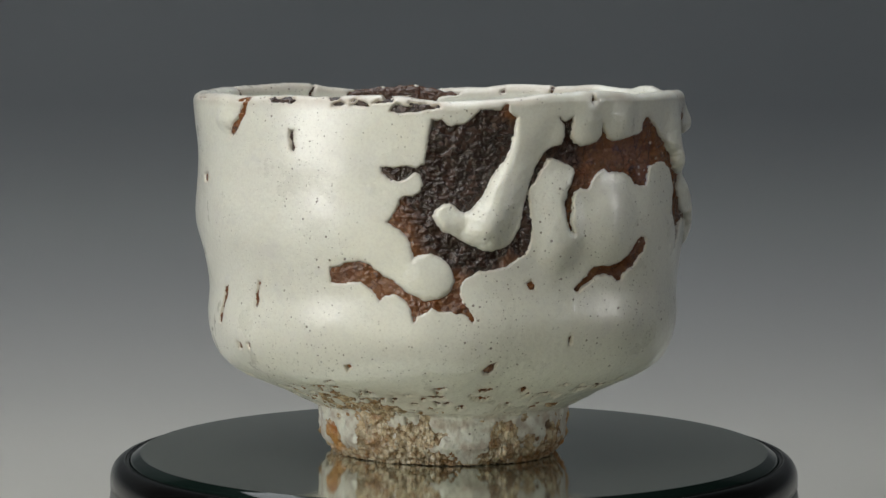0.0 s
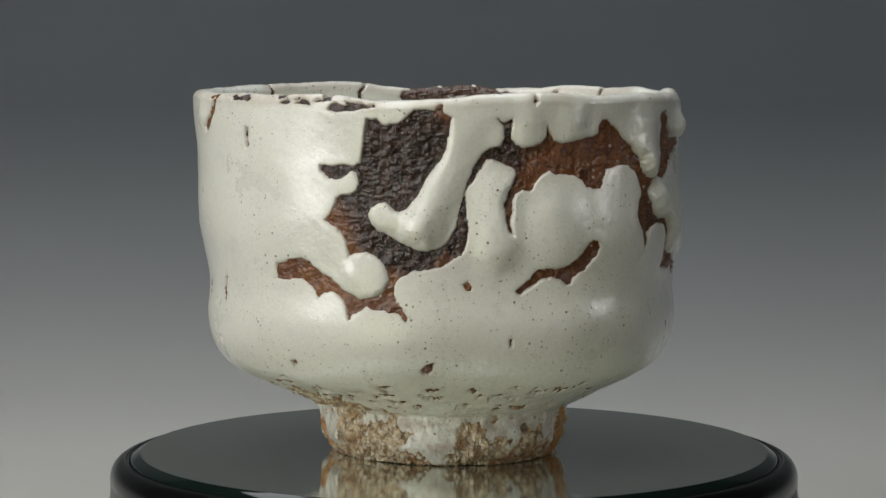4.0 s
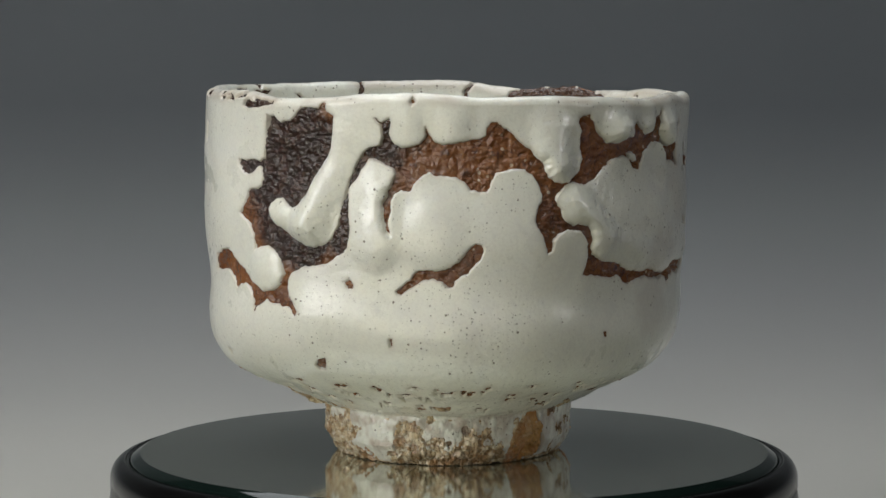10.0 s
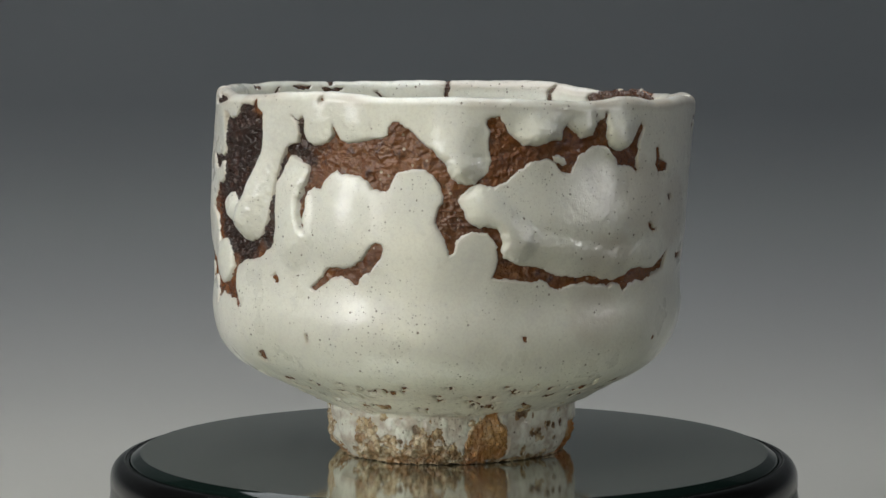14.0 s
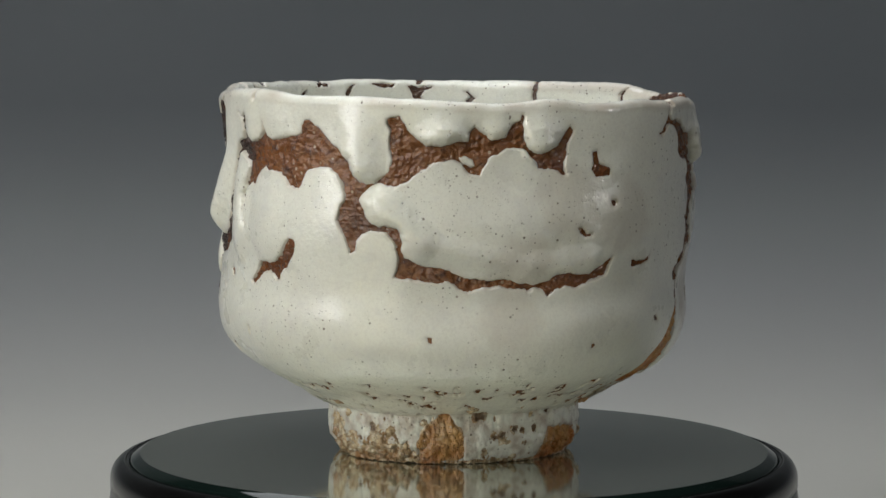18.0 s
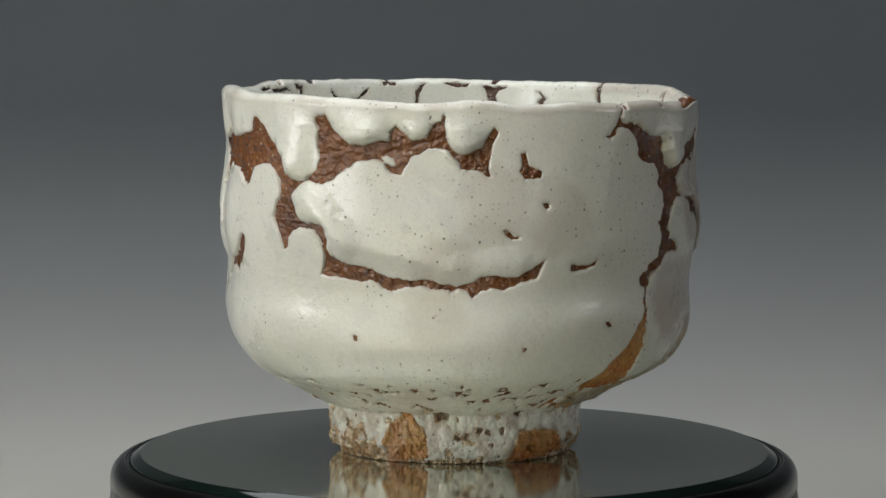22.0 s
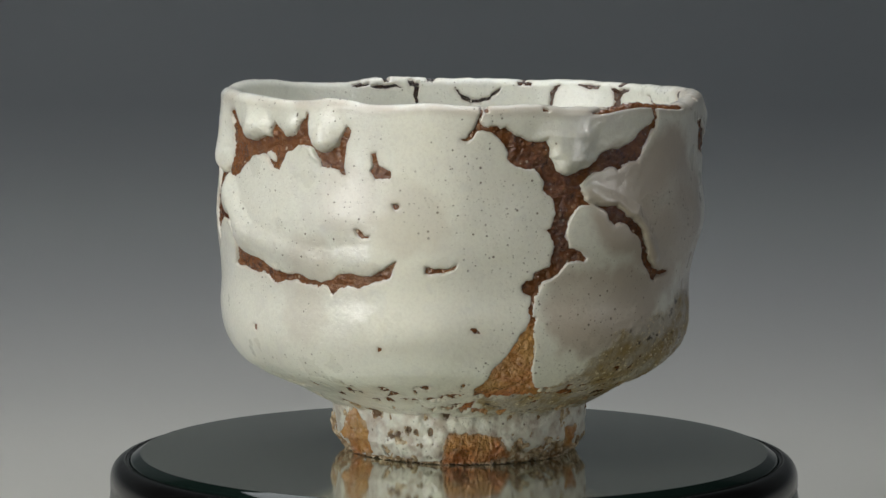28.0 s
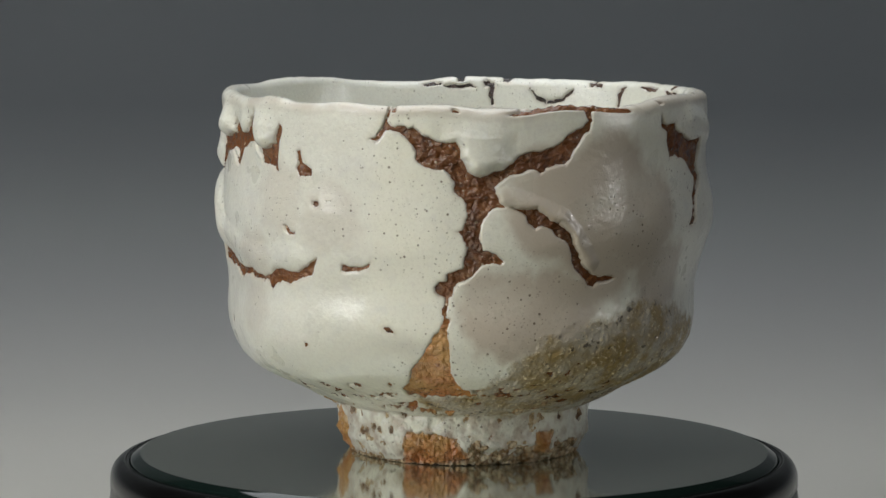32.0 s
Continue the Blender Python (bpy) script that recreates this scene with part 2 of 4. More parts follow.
def turntable_parts():
    steps = 256
    bm, rings = spun([(0.0834, 0.0)], steps)
    bm.faces.new(rings[0])
    lower = [bm.verts.new((v.co.x, v.co.y, -0.0010)) for v in rings[0]]
    for k in range(steps):
        bm.faces.new((lower[k], lower[(k + 1) % steps], rings[0][(k + 1) % steps], rings[0][k]))
    part("glass_top", bm, GLASS, turntable, "smoked grey glass disc, mirror-smooth", smooth=False)
    edge = [(0.0834, -0.0000), (0.0838, -0.0002), (0.0857, -0.0012), (0.0861, -0.0016), (0.0862, -0.0026)]
    bm, rings = spun(edge, steps)
    part("glass_bevel", bm, GLASS_EDGE, turntable, "dark green bevelled glass edge")
    lip = [(0.0861, -0.0030), (0.0863, -0.0019), (0.0868, -0.0017), (0.0874, -0.0016)]
    for k in range(13):
        a = math.pi / 2 * k / 12
        lip.append((0.0874 + 0.0040 * math.sin(a), -0.0064 + 0.0048 * math.cos(a)))
    lip += [(0.0914, -0.0085), (0.0905, -0.0090)]
    bm, rings = spun(lip, steps)
    part("rim", bm, LACQUER, turntable, "rounded glossy black rim")
    bm, rings = spun([(0.0905, -0.0088), (0.0912, -0.0092), (0.0919, -0.0140), (0.0920, -0.0146), (0.0905, -0.0150)], steps)
    part("collar", bm, STEEL, turntable, "dull grey side band")
    bm, rings = spun([(0.0900, -0.0150), (0.0926, -0.0152), (0.0930, -0.0165), (0.0930, -0.052), (0.0915, -0.0545), (0.080, TABLE_Z)], steps)
    bm.faces.new(rings[-1][::-1])
    part("base", bm, LACQUER, turntable, "black cylindrical base")


turntable_parts()

# ---- tea bowl ----
bowl = tagged(new("tea_bowl"), "white-glazed tea bowl, glaze crawled off brown iron clay", "tea bowl")

# Mean radius by height, and how the wall leaves the circle at a few heights (cosine and sine, one to five waves), in mm.
HEIGHTS = [0, 2, 5, 10, 13.2, 14.4, 16, 18, 20, 22, 24, 26, 28, 31, 35, 40, 44, 48, 54, 60, 66, 74, 82, 89, 94]
RADII = [30.1, 31.0, 32.8, 33.0, 33.3, 36.4, 39.6, 42.9, 47.4, 51.7, 54.9, 57.2, 58.7, 60.4, 61.55, 61.9, 61.45, 61.53, 62.44, 63.53, 63.7, 63.09, 62.93, 63.36, 63.58]
WAVE_HEIGHTS = [0, 13, 23, 42, 62, 80, 94]
WAVES = [[-2.36, -0.32, -0.14, -0.65, -0.53, -0.14, 0, 0, 0, 0],
         [-2.4, -0.32, -0.10, -0.6, -0.5, -0.2, 0, 0, 0, 0],
         [-2.9, -0.55, 0.92, 0.6, 0.4, -1.2, 0.07, 0.08, -0.8, 0.3],
         [-2.45, -0.5, 0.25, 0.41, 0.01, -0.98, -0.56, -0.42, -0.88, -0.05],
         [-3.23, 0.11, 1.1, -0.24, 0.1, -0.58, -0.3, -0.2, -0.51, 0.07],
         [-3.28, 0.43, 0.68, 0.51, -0.17, -1.0, -0.45, -0.42, -0.31, -0.41],
         [-2.95, 0.32, 0.82, 0.27, -0.79, -0.97, -0.1, 0.02, -0.19, -0.78]]
RIM = [95.66, 0.08, -1.13, 0.3, -0.19, -0.13, -0.04, -0.36, -0.13, 0.05, 0.08, 0.02, 0.04, 0.13, -0.22, -0.15, 0.04,
       -0.16, 0.02, 0.07, -0.08, 0.06, 0.03, -0.14, -0.02, 0.01, -0.12, 0.17, -0.04, 0.06, 0.05, 0.03, 0.07]

# places where the wall swells or sinks: degrees, mm up, mm out, reach in degrees and mm
SWELLS = [(-82, 44, 2.6, 20, 11), (-30, 89, -1.3, 18, 10), (151, 87, 1.7, 18, 8), (118, 88, 0.7, 10, 6), (142, 30, 0.9, 18, 6), (-54, 51, -1.1, 13, 9), (-88, 31, 1.6, 14, 8),
          (126, 38, 0.6, 13, 8), (94, 62, 0.6, 12, 20), (166, 64, 1.0, 14, 14)]

COLS = 1600
OUT, LIP, IN = 400, 22, 90
PHI = np.linspace(-180, 180, COLS, endpoint=False)
MM = 1.085  # mm of wall to a degree


def smooth1(a, n, axis):
    k = np.ones(n) / n
    pad = np.concatenate([np.repeat(a.take([0], axis), n, axis), a, np.repeat(a.take([-1], axis), n, axis)], axis)
    pad = np.apply_along_axis(lambda v: np.convolve(v, k, "same"), axis, pad)
    return pad.take(range(n, n + a.shape[axis]), axis)


def value_noise(u, v, wave_u, wave_v, seed):
    """Smooth noise in -1..1 over degrees u (closed round 360) and mm v."""
    rng = np.random.default_rng(seed)
    nu = max(2, round(360 / wave_u))
    table = rng.uniform(-1, 1, (nu, 512))
    x, y = (u + 180) / 360 * nu, v / wave_v + 100
    i, j = np.floor(x).astype(int), np.floor(y).astype(int)
    fx, fy = x - i, y - j
    fx, fy = fx * fx * (3 - 2 * fx), fy * fy * (3 - 2 * fy)
    i0, i1, j0, j1 = i % nu, (i + 1) % nu, j % 512, (j + 1) % 512
    return (table[i0, j0] * (1 - fx) + table[i1, j0] * fx) * (1 - fy) + (table[i0, j1] * (1 - fx) + table[i1, j1] * fx) * fy


def fractal(u, v, wave, seed, octaves=4, gain=0.55, mm=MM):
    total, amp = 0, 1.0
    for k in range(octaves):
        total = total + amp * value_noise(u, v, wave / mm / 2 ** k, wave / 2 ** k, seed + k)
        amp *= gain
    return total


def wave_sum(coeffs, phi):
    """Sum of cosine and sine pairs."""
    a = np.radians(phi)
    return sum(coeffs[2 * m] * np.cos((m + 1) * a) + coeffs[2 * m + 1] * np.sin((m + 1) * a) for m in range(len(coeffs) // 2))


# radius table on a fine ladder of heights
LADDER = np.linspace(0, 98, 393)
_mean = np.interp(LADDER, HEIGHTS, RADII)
_soft = np.clip((LADDER - 24) / 8, 0, 1)
_mean = np.concatenate([_mean[:60], ((1 - _soft) * smooth1(_mean, 7, 0) + _soft * smooth1(smooth1(_mean, 19, 0), 9, 0))[60:]])
_waves = np.array([np.interp(LADDER, WAVE_HEIGHTS, col) for col in np.array(WAVES).T]).T
_waves = smooth1(_waves, 25, 0)


def radius(phi, z):
    k = np.clip(z, 0, 98) * 4
    i = np.minimum(k.astype(int), 391)
    f = k - i
    r = _mean[i] * (1 - f) + _mean[i + 1] * f
    a = np.radians(phi)
    for m in range(5):
        for q, g in ((0, np.cos), (1, np.sin)):
            w = _waves[:, 2 * m + q]
            r = r + (w[i] * (1 - f) + w[i + 1] * f) * g((m + 1) * a)
    for turn, up, out, wide, high in SWELLS:
        away = (phi - turn + 180) % 360 - 180
        r = r + out * np.exp(-(away / wide) ** 2 - ((z - up) / high) ** 2)
    return r


def sheet():
    """Grid of the bowl's skin, in mm: up the outside, over the lip, down the inside. Gives phi, depth and places."""
    phi = PHI[None, :]
    rim = RIM[0] + wave_sum(RIM[1:], PHI) + 0.16 * fractal(PHI, 0 * PHI, 6, 50, 3)
    rows_r, rows_z = [], []
    for u in np.linspace(0, 1, OUT):
        z = u * (rim - 2.2)
        rows_z.append(z)
        rows_r.append(radius(PHI, z))
    top_r, wall = rows_r[-1], 4.6 + 0.7 * fractal(PHI, 0 * PHI, 25, 60, 2)
    for a in np.linspace(0, math.pi, LIP + 2)[1:-1]:
        rows_r.append(top_r - wall / 2 + wall / 2 * math.cos(a))
        rows_z.append(rim - 2.2 + 2.2 * math.sin(a))
    for u in np.linspace(0, 1, IN + 1)[1:] ** 1.8:
        z = (rim - 2.2) * (1 - u) + 19 * u
        inside = radius(PHI, np.maximum(z, 30)) - wall - 3.0 * u
        fall = np.clip((u - 0.72) / 0.28, 0, 1)
        rows_r.append(inside * np.sqrt(np.maximum(1 - fall ** 2 * 0.97, 0.02)))
        rows_z.append(z)
    r, z = np.array(rows_r), np.array(rows_z)
    return r, z, np.broadcast_to(rim, z.shape)


SKIN_R, SKIN_Z, SKIN_RIM = sheet()
SKIN_PHI = np.broadcast_to(PHI, SKIN_R.shape)
RUN_MM = np.concatenate([[0], np.cumsum(np.hypot(np.diff(SKIN_R.mean(1)), np.diff(SKIN_Z.mean(1))))])[:, None] + 0 * SKIN_Z
OUTSIDE = np.zeros(SKIN_R.shape, bool)
OUTSIDE[:OUT + LIP // 2 + 2] = True
# running height: on the inside it goes on growing past the lip
PATTERN_Z = np.where(OUTSIDE, SKIN_Z, 1000.0)
INNER_Z = np.where(OUTSIDE & (SKIN_Z < SKIN_RIM - 1.5), 1000.0, SKIN_RIM - SKIN_Z)

GAP = np.full(SKIN_R.shape, 9.0)      # mm of glaze to the nearest bare edge, negative on bare clay
BULGE = np.zeros(SKIN_R.shape)
ASH = np.zeros(SKIN_R.shape)
ORANGE = np.zeros(SKIN_R.shape)
DRIFT_U = 0.32 * fractal(SKIN_PHI, RUN_MM, 3.0, 11, 4, 0.58) / MM
DRIFT_V = 0.32 * fractal(SKIN_PHI, RUN_MM, 2.4, 21, 4, 0.58)


def near(points, depth, pad):
    """Rows and columns of the skin within pad mm of the points."""
    p = np.array(points, float)
    du = (SKIN_PHI + DRIFT_U - p[:, 0].mean() + 180) % 360 - 180 + p[:, 0].mean()
    v = depth + DRIFT_V
    m = (du > p[:, 0].min() - pad / MM) & (du < p[:, 0].max() + pad / MM) & (v > p[:, 1].min() - pad) & (v < p[:, 1].max() + pad)
    return m, du[m] * MM, v[m], np.stack([p[:, 0] * MM, p[:, 1]], 1)


def outline_distance(x, y, poly):
    """Distance to a closed outline, negative inside it."""
    best, odd = np.full(x.shape, 1e9), np.zeros(x.shape, bool)
    for (ax, ay), (bx, by) in zip(poly, np.roll(poly, -1, 0)):
        dx, dy = bx - ax, by - ay
        t = np.clip(((x - ax) * dx + (y - ay) * dy) / (dx * dx + dy * dy + 1e-9), 0, 1)
        best = np.minimum(best, (x - ax - t * dx) ** 2 + (y - ay - t * dy) ** 2)
        if ay != by:
            odd ^= ((ay > y) != (by > y)) & (x < ax + (y - ay) * dx / (by - ay))
    return np.where(odd, -1, 1) * np.sqrt(best)


def bare(name, points):
    """Clay left bare inside this outline of (degrees round the bowl, mm up)."""
    m, x, y, poly = near(points, PATTERN_Z, 6)
    GAP[m] = np.minimum(GAP[m], outline_distance(x, y, poly))


def inner(name, points):
    """The same on the inside, by mm down from the rim."""
    m, x, y, poly = near(points, INNER_Z, 6)
    GAP[m] = np.minimum(GAP[m], outline_distance(x, y, poly))


def glazed(name, points):
    m, x, y, poly = near(points, PATTERN_Z, 3)
    GAP[m] = np.maximum(GAP[m], -outline_distance(x, y, poly))


def foot(name, points):
    """Bare, fire-flashed orange clay on the foot."""
    m, x, y, poly = near(points, PATTERN_Z, 6)
    d = outline_distance(x * 0.55, y, poly * np.array([0.55, 1.0]))
    GAP[m] = np.minimum(GAP[m], d)
    ORANGE[m] = np.maximum(ORANGE[m], np.clip(0.5 - d / 1.5, 0, 1))


def ash(name, points):
    m, x, y, poly = near(points, PATTERN_Z, 10)
    ASH[m] = np.maximum(ASH[m], np.clip(0.5 - outline_distance(x, y, poly) / 11.0, 0, 1))


def drip(amount, reach, line, start=None):
    """A run of thick glaze along a line; with start, it swells from there to its amount."""
    first, spans = amount if start is None else start, len(line) - 1
    for k, (a, b) in enumerate(zip(line, line[1:])):
        m, x, y, ends = near([a, b], PATTERN_Z, reach)
        (ax, ay), (bx, by) = ends
        dx, dy = bx - ax, by - ay
        t = np.clip(((x - ax) * dx + (y - ay) * dy) / (dx * dx + dy * dy + 1e-9), 0, 1)
        d2 = ((x - ax - t * dx) ** 2 + (y - ay - t * dy) ** 2) / reach ** 2
        high = (first + (amount - first) * (k + t) / spans) * np.clip(1 - d2, 0, 1) ** 1.7
        BULGE[m] = np.cbrt(BULGE[m] ** 3 + high ** 3)


# outlines of the bare places
bare("dark_patch", [(-94.9, 91.3), (-92.6, 91.1), (-90.7, 89.6), (-87.5, 90.0), (-85.3, 91.7), (-84.0, 93.4), (-81.4, 93.6), (-79.3, 93.3), (-78.3, 94.7), (-77.4, 94.6), (-77.1, 92.7), (-75.0, 91.6), (-75.6, 88.2), (-76.2, 85.0), (-78.0, 81.1), (-80.4, 77.7), (-82.8, 73.9), (-83.9, 71.6), (-85.2, 69.2), (-87.3, 68.0), (-89.0, 68.9), (-90.7, 70.5), (-92.7, 70.0), (-94.2, 68.9), (-94.8, 67.2), (-94.2, 65.2), (-92.4, 63.1), (-88.1, 61.5), (-84.2, 59.2), (-80.7, 58.3), (-77.4, 59.8), (-72.7, 57.4), (-74.7, 56.6), (-77.4, 54.7), (-80.1, 53.9), (-84.2, 53.3), (-86.4, 52.5), (-88.1, 52.8), (-90.5, 54.0), (-91.0, 55.4)]
     + [(-92.7, 57.1), (-95.3, 57.9), (-97.8, 57.6), (-99.4, 56.9), (-99.7, 58.9), (-100.7, 62.1), (-102.9, 64.2), (-105.4, 66.1), (-103.9, 67.2), (-102.6, 69.4), (-102.5, 71.2), (-101.0, 72.3), (-99.0, 72.6), (-97.7, 73.6), (-96.8, 75.4), (-97.5, 77.2), (-98.7, 77.9), (-100.6, 76.7), (-102.3, 76.2), (-104.4, 76.3), (-106.2, 77.6), (-106.6, 79.2), (-105.4, 79.6), (-103.4, 79.2), (-101.1, 79.8), (-98.8, 79.3), (-97.0, 80.2), (-96.2, 83.0), (-95.7, 85.8), (-95.2, 88.6)])
bare("channel", [(-77.4, 59.8), (-74.8, 63.3), (-73.9, 66.9), (-72.7, 71.7), (-71.2, 76.1), (-69.3, 80.0), (-68.0, 82.8), (-66.3, 83.9), (-64.2, 84.4), (-62.7, 83.8), (-61.2, 82.9), (-62.5, 81.2), (-64.4, 81.3), (-66.9, 81.3), (-67.9, 79.3), (-69.8, 76.1), (-71.7, 73.8), (-72.1, 71.0), (-71.7, 66.8), (-71.3, 63.3), (-71.8, 59.1), (-72.7, 57.4), (-75.4, 57.1)])
bare("lower_brown", [(-86.4, 52.8), (-87.5, 52.0), (-88.2, 50.1), (-88.8, 48.0), (-88.2, 45.9), (-86.8, 44.5), (-85.2, 42.4), (-85.8, 41.0), (-86.8, 42.4), (-89.5, 43.8), (-90.8, 44.1), (-93.4, 43.8), (-94.8, 44.5), (-96.0, 43.8), (-98.3, 42.5), (-99.2, 41.3), (-99.6, 42.7), (-99.9, 44.5), (-100.9, 46.6), (-102.5, 47.7), (-105.1, 47.9), (-107.0, 46.5), (-107.7, 47.6), (-109.7, 49.5), (-111.4, 50.6), (-114.4, 50.7), (-117.2, 50.4), (-118.3, 50.3), (-118.2, 54.5), (-116.3, 54.6), (-114.2, 55.7), (-112.1, 56.1), (-109.5, 55.2), (-106.3, 52.6), (-103.8, 51.1), (-101.9, 49.4), (-99.9, 47.7), (-96.7, 46.5), (-93.4, 46.7), (-91.5, 48.0)]
     + [(-90.5, 49.5), (-89.9, 50.9), (-90.1, 52.3), (-90.6, 54.1), (-88.8, 54.0)])
bare("brown_band", [(-64.6, 91.0), (-62.9, 90.1), (-61.0, 90.8), (-61.2, 87.9), (-60.9, 86.1), (-59.7, 84.7), (-58.0, 84.1), (-56.0, 84.1), (-54.0, 85.1), (-52.7, 86.7), (-52.3, 89.1), (-51.6, 87.2), (-50.5, 85.5), (-48.3, 84.7), (-46.1, 84.9), (-42.8, 85.8), (-40.0, 86.2), (-38.2, 87.2), (-38.0, 89.1), (-36.9, 90.2), (-35.6, 90.3), (-32.5, 88.0), (-30.5, 85.9), (-28.6, 84.2), (-26.7, 82.4), (-24.7, 80.6), (-24.2, 78.6), (-23.2, 76.7), (-21.9, 75.7), (-20.1, 75.3), (-17.6, 75.1), (-19.5, 74.3), (-20.9, 72.6), (-21.3, 70.6), (-20.6, 68.5), (-19.9, 66.7), (-18.6, 65.2), (-17.0, 64.4), (-14.9, 64.6), (-13.0, 64.1)]
     + [(-11.6, 62.7), (-11.2, 60.5), (-11.5, 58.4), (-12.2, 59.2), (-13.5, 61.3), (-14.9, 63.2), (-16.9, 63.5), (-18.5, 63.3), (-20.6, 62.2), (-22.2, 60.6), (-22.6, 58.7), (-23.5, 57.8), (-24.3, 59.5), (-25.0, 61.6), (-26.1, 64.1), (-26.7, 65.8), (-26.3, 68.1), (-25.4, 70.6), (-25.2, 72.7), (-26.0, 75.4), (-27.3, 77.5), (-29.3, 78.7), (-31.2, 78.9), (-33.8, 78.6), (-35.7, 77.8), (-37.0, 75.4), (-38.3, 73.3), (-40.0, 72.9), (-41.7, 73.5), (-43.1, 75.3), (-45.2, 77.0), (-51.4, 77.9), (-53.3, 77.0), (-54.9, 75.3), (-56.0, 73.5), (-58.0, 73.5), (-60.0, 72.5), (-61.0, 70.8), (-60.9, 68.4), (-61.2, 65.6)]
     + [(-60.3, 62.2), (-61.4, 63.3), (-62.3, 65.6), (-62.5, 68.4), (-62.6, 70.5), (-61.8, 72.5), (-60.6, 75.3), (-59.8, 77.4), (-60.2, 78.8), (-62.6, 79.9), (-64.6, 80.9), (-66.0, 81.5), (-67.3, 83.2), (-65.3, 84.1), (-63.3, 84.7), (-62.6, 86.5), (-63.0, 89.3)])
bare("upper_band", [(-17.9, 75.1), (-16.2, 76.3), (-14.6, 78.2), (-13.5, 80.8), (-14.2, 83.6), (-14.4, 85.7), (-14.2, 87.8), (-15.1, 89.7), (-14.9, 91.1), (-12.2, 91.8), (-11.3, 90.4), (-9.8, 88.3), (-7.6, 86.1), (-5.4, 84.8), (-3.0, 84.3), (-0.6, 84.6), (1.8, 85.6), (4.1, 85.6), (4.5, 87.4), (5.3, 88.8), (6.1, 89.6), (6.9, 88.4), (8.0, 87.0), (9.9, 86.0), (11.9, 85.8), (13.3, 86.7), (14.0, 88.2), (14.6, 89.6), (16.4, 90.3), (17.0, 92.0), (17.7, 91.5), (17.6, 89.2), (18.0, 86.4), (18.8, 84.5), (20.2, 83.1), (22.0, 82.3), (23.9, 82.8), (25.7, 83.9), (27.0, 85.3), (28.3, 87.6)]
     + [(29.2, 88.8), (29.9, 88.0), (30.0, 86.2), (29.0, 84.8), (28.4, 82.7), (28.4, 79.2), (28.8, 77.0), (27.7, 76.9), (26.9, 77.9), (24.9, 78.5), (22.9, 78.6), (21.2, 78.6), (20.8, 80.7), (19.5, 82.1), (17.8, 83.6), (16.0, 84.0), (14.0, 83.9), (12.4, 83.2), (10.6, 82.2), (8.6, 80.8), (7.5, 79.0), (6.8, 77.4), (5.6, 77.1), (3.8, 78.3), (2.9, 79.7), (1.1, 80.7), (-0.9, 80.8), (-4.2, 80.1), (-6.2, 78.7), (-9.1, 76.9), (-10.6, 75.6), (-12.7, 74.3), (-14.8, 74.7)])
bare("long_seam", [(-12.5, 59.2), (-11.4, 59.1), (-11.2, 57.0), (-8.3, 56.0), (-6.7, 54.6), (-3.6, 54.2), (-0.3, 53.5), (1.7, 52.4), (5.1, 51.2), (9.3, 51.2), (12.7, 51.1), (16.9, 50.3), (20.4, 49.4), (22.1, 50.0), (24.5, 50.5), (25.2, 51.6), (27.1, 52.3), (30.0, 52.3), (31.5, 51.7), (35.2, 51.6), (37.4, 52.9), (39.6, 54.5), (41.7, 55.9), (40.6, 53.6), (39.8, 51.6), (37.5, 50.6), (35.3, 50.1), (33.1, 49.1), (31.0, 48.6), (28.7, 49.4), (26.7, 48.7), (25.6, 48.3), (24.6, 46.9), (22.7, 48.4), (21.1, 48.8), (19.0, 47.7), (16.9, 48.9), (14.1, 48.9), (11.4, 49.5), (7.9, 49.5)]
     + [(6.5, 48.8), (4.4, 47.8), (2.3, 48.5), (1.0, 49.9), (-1.0, 50.6), (-3.8, 50.6), (-6.5, 50.7), (-9.2, 50.9), (-13.5, 51.8), (-12.8, 53.8), (-12.3, 56.3)])
bare("comma", [(-59.5, 48.4), (-58.5, 49.7), (-57.1, 50.5), (-55.8, 50.8), (-55.2, 52.0), (-54.3, 53.4), (-52.3, 53.9), (-50.4, 53.5), (-48.4, 53.5), (-46.4, 54.2), (-44.5, 55.7), (-42.9, 57.8), (-42.0, 59.4), (-40.7, 60.5), (-39.3, 60.2), (-38.8, 58.8), (-39.8, 56.5), (-41.1, 54.9), (-43.1, 52.8), (-45.7, 51.4), (-46.0, 49.6), (-47.3, 49.8), (-48.3, 51.1), (-50.3, 51.4), (-52.9, 51.3), (-54.2, 50.1), (-55.5, 49.1), (-57.1, 48.3), (-58.5, 47.3)])
bare("spot", [(-72.4, 50.1), (-71.2, 50.7), (-70.3, 49.8), (-70.6, 48.8), (-71.7, 48.6)])
bare("spot", [(-83.1, 27.9), (-81.4, 29.5), (-79.1, 30.3), (-79.5, 29.1), (-80.8, 27.3), (-82.3, 27.1)])
bare("spot", [(-61.0, 36.1), (-60.5, 36.1), (-60.6, 34.1), (-61.0, 34.1)])
bare("spot", [(-70.7, 22.3), (-68.9, 23.0), (-67.3, 21.9), (-69.1, 21.4)])
bare("spot", [(-95.7, 22.3), (-93.8, 21.6), (-95.1, 21.0)])
bare("spot", [(-56.0, 95.4), (-55.1, 96.4), (-54.6, 95.5), (-55.5, 94.7)])
bare("scratch", [(-129.2, 87.8), (-128.3, 87.7), (-128.3, 85.9), (-128.2, 84.8), (-127.6, 83.8), (-127.8, 83.0), (-128.5, 83.1), (-128.9, 85.0), (-129.2, 86.1)])
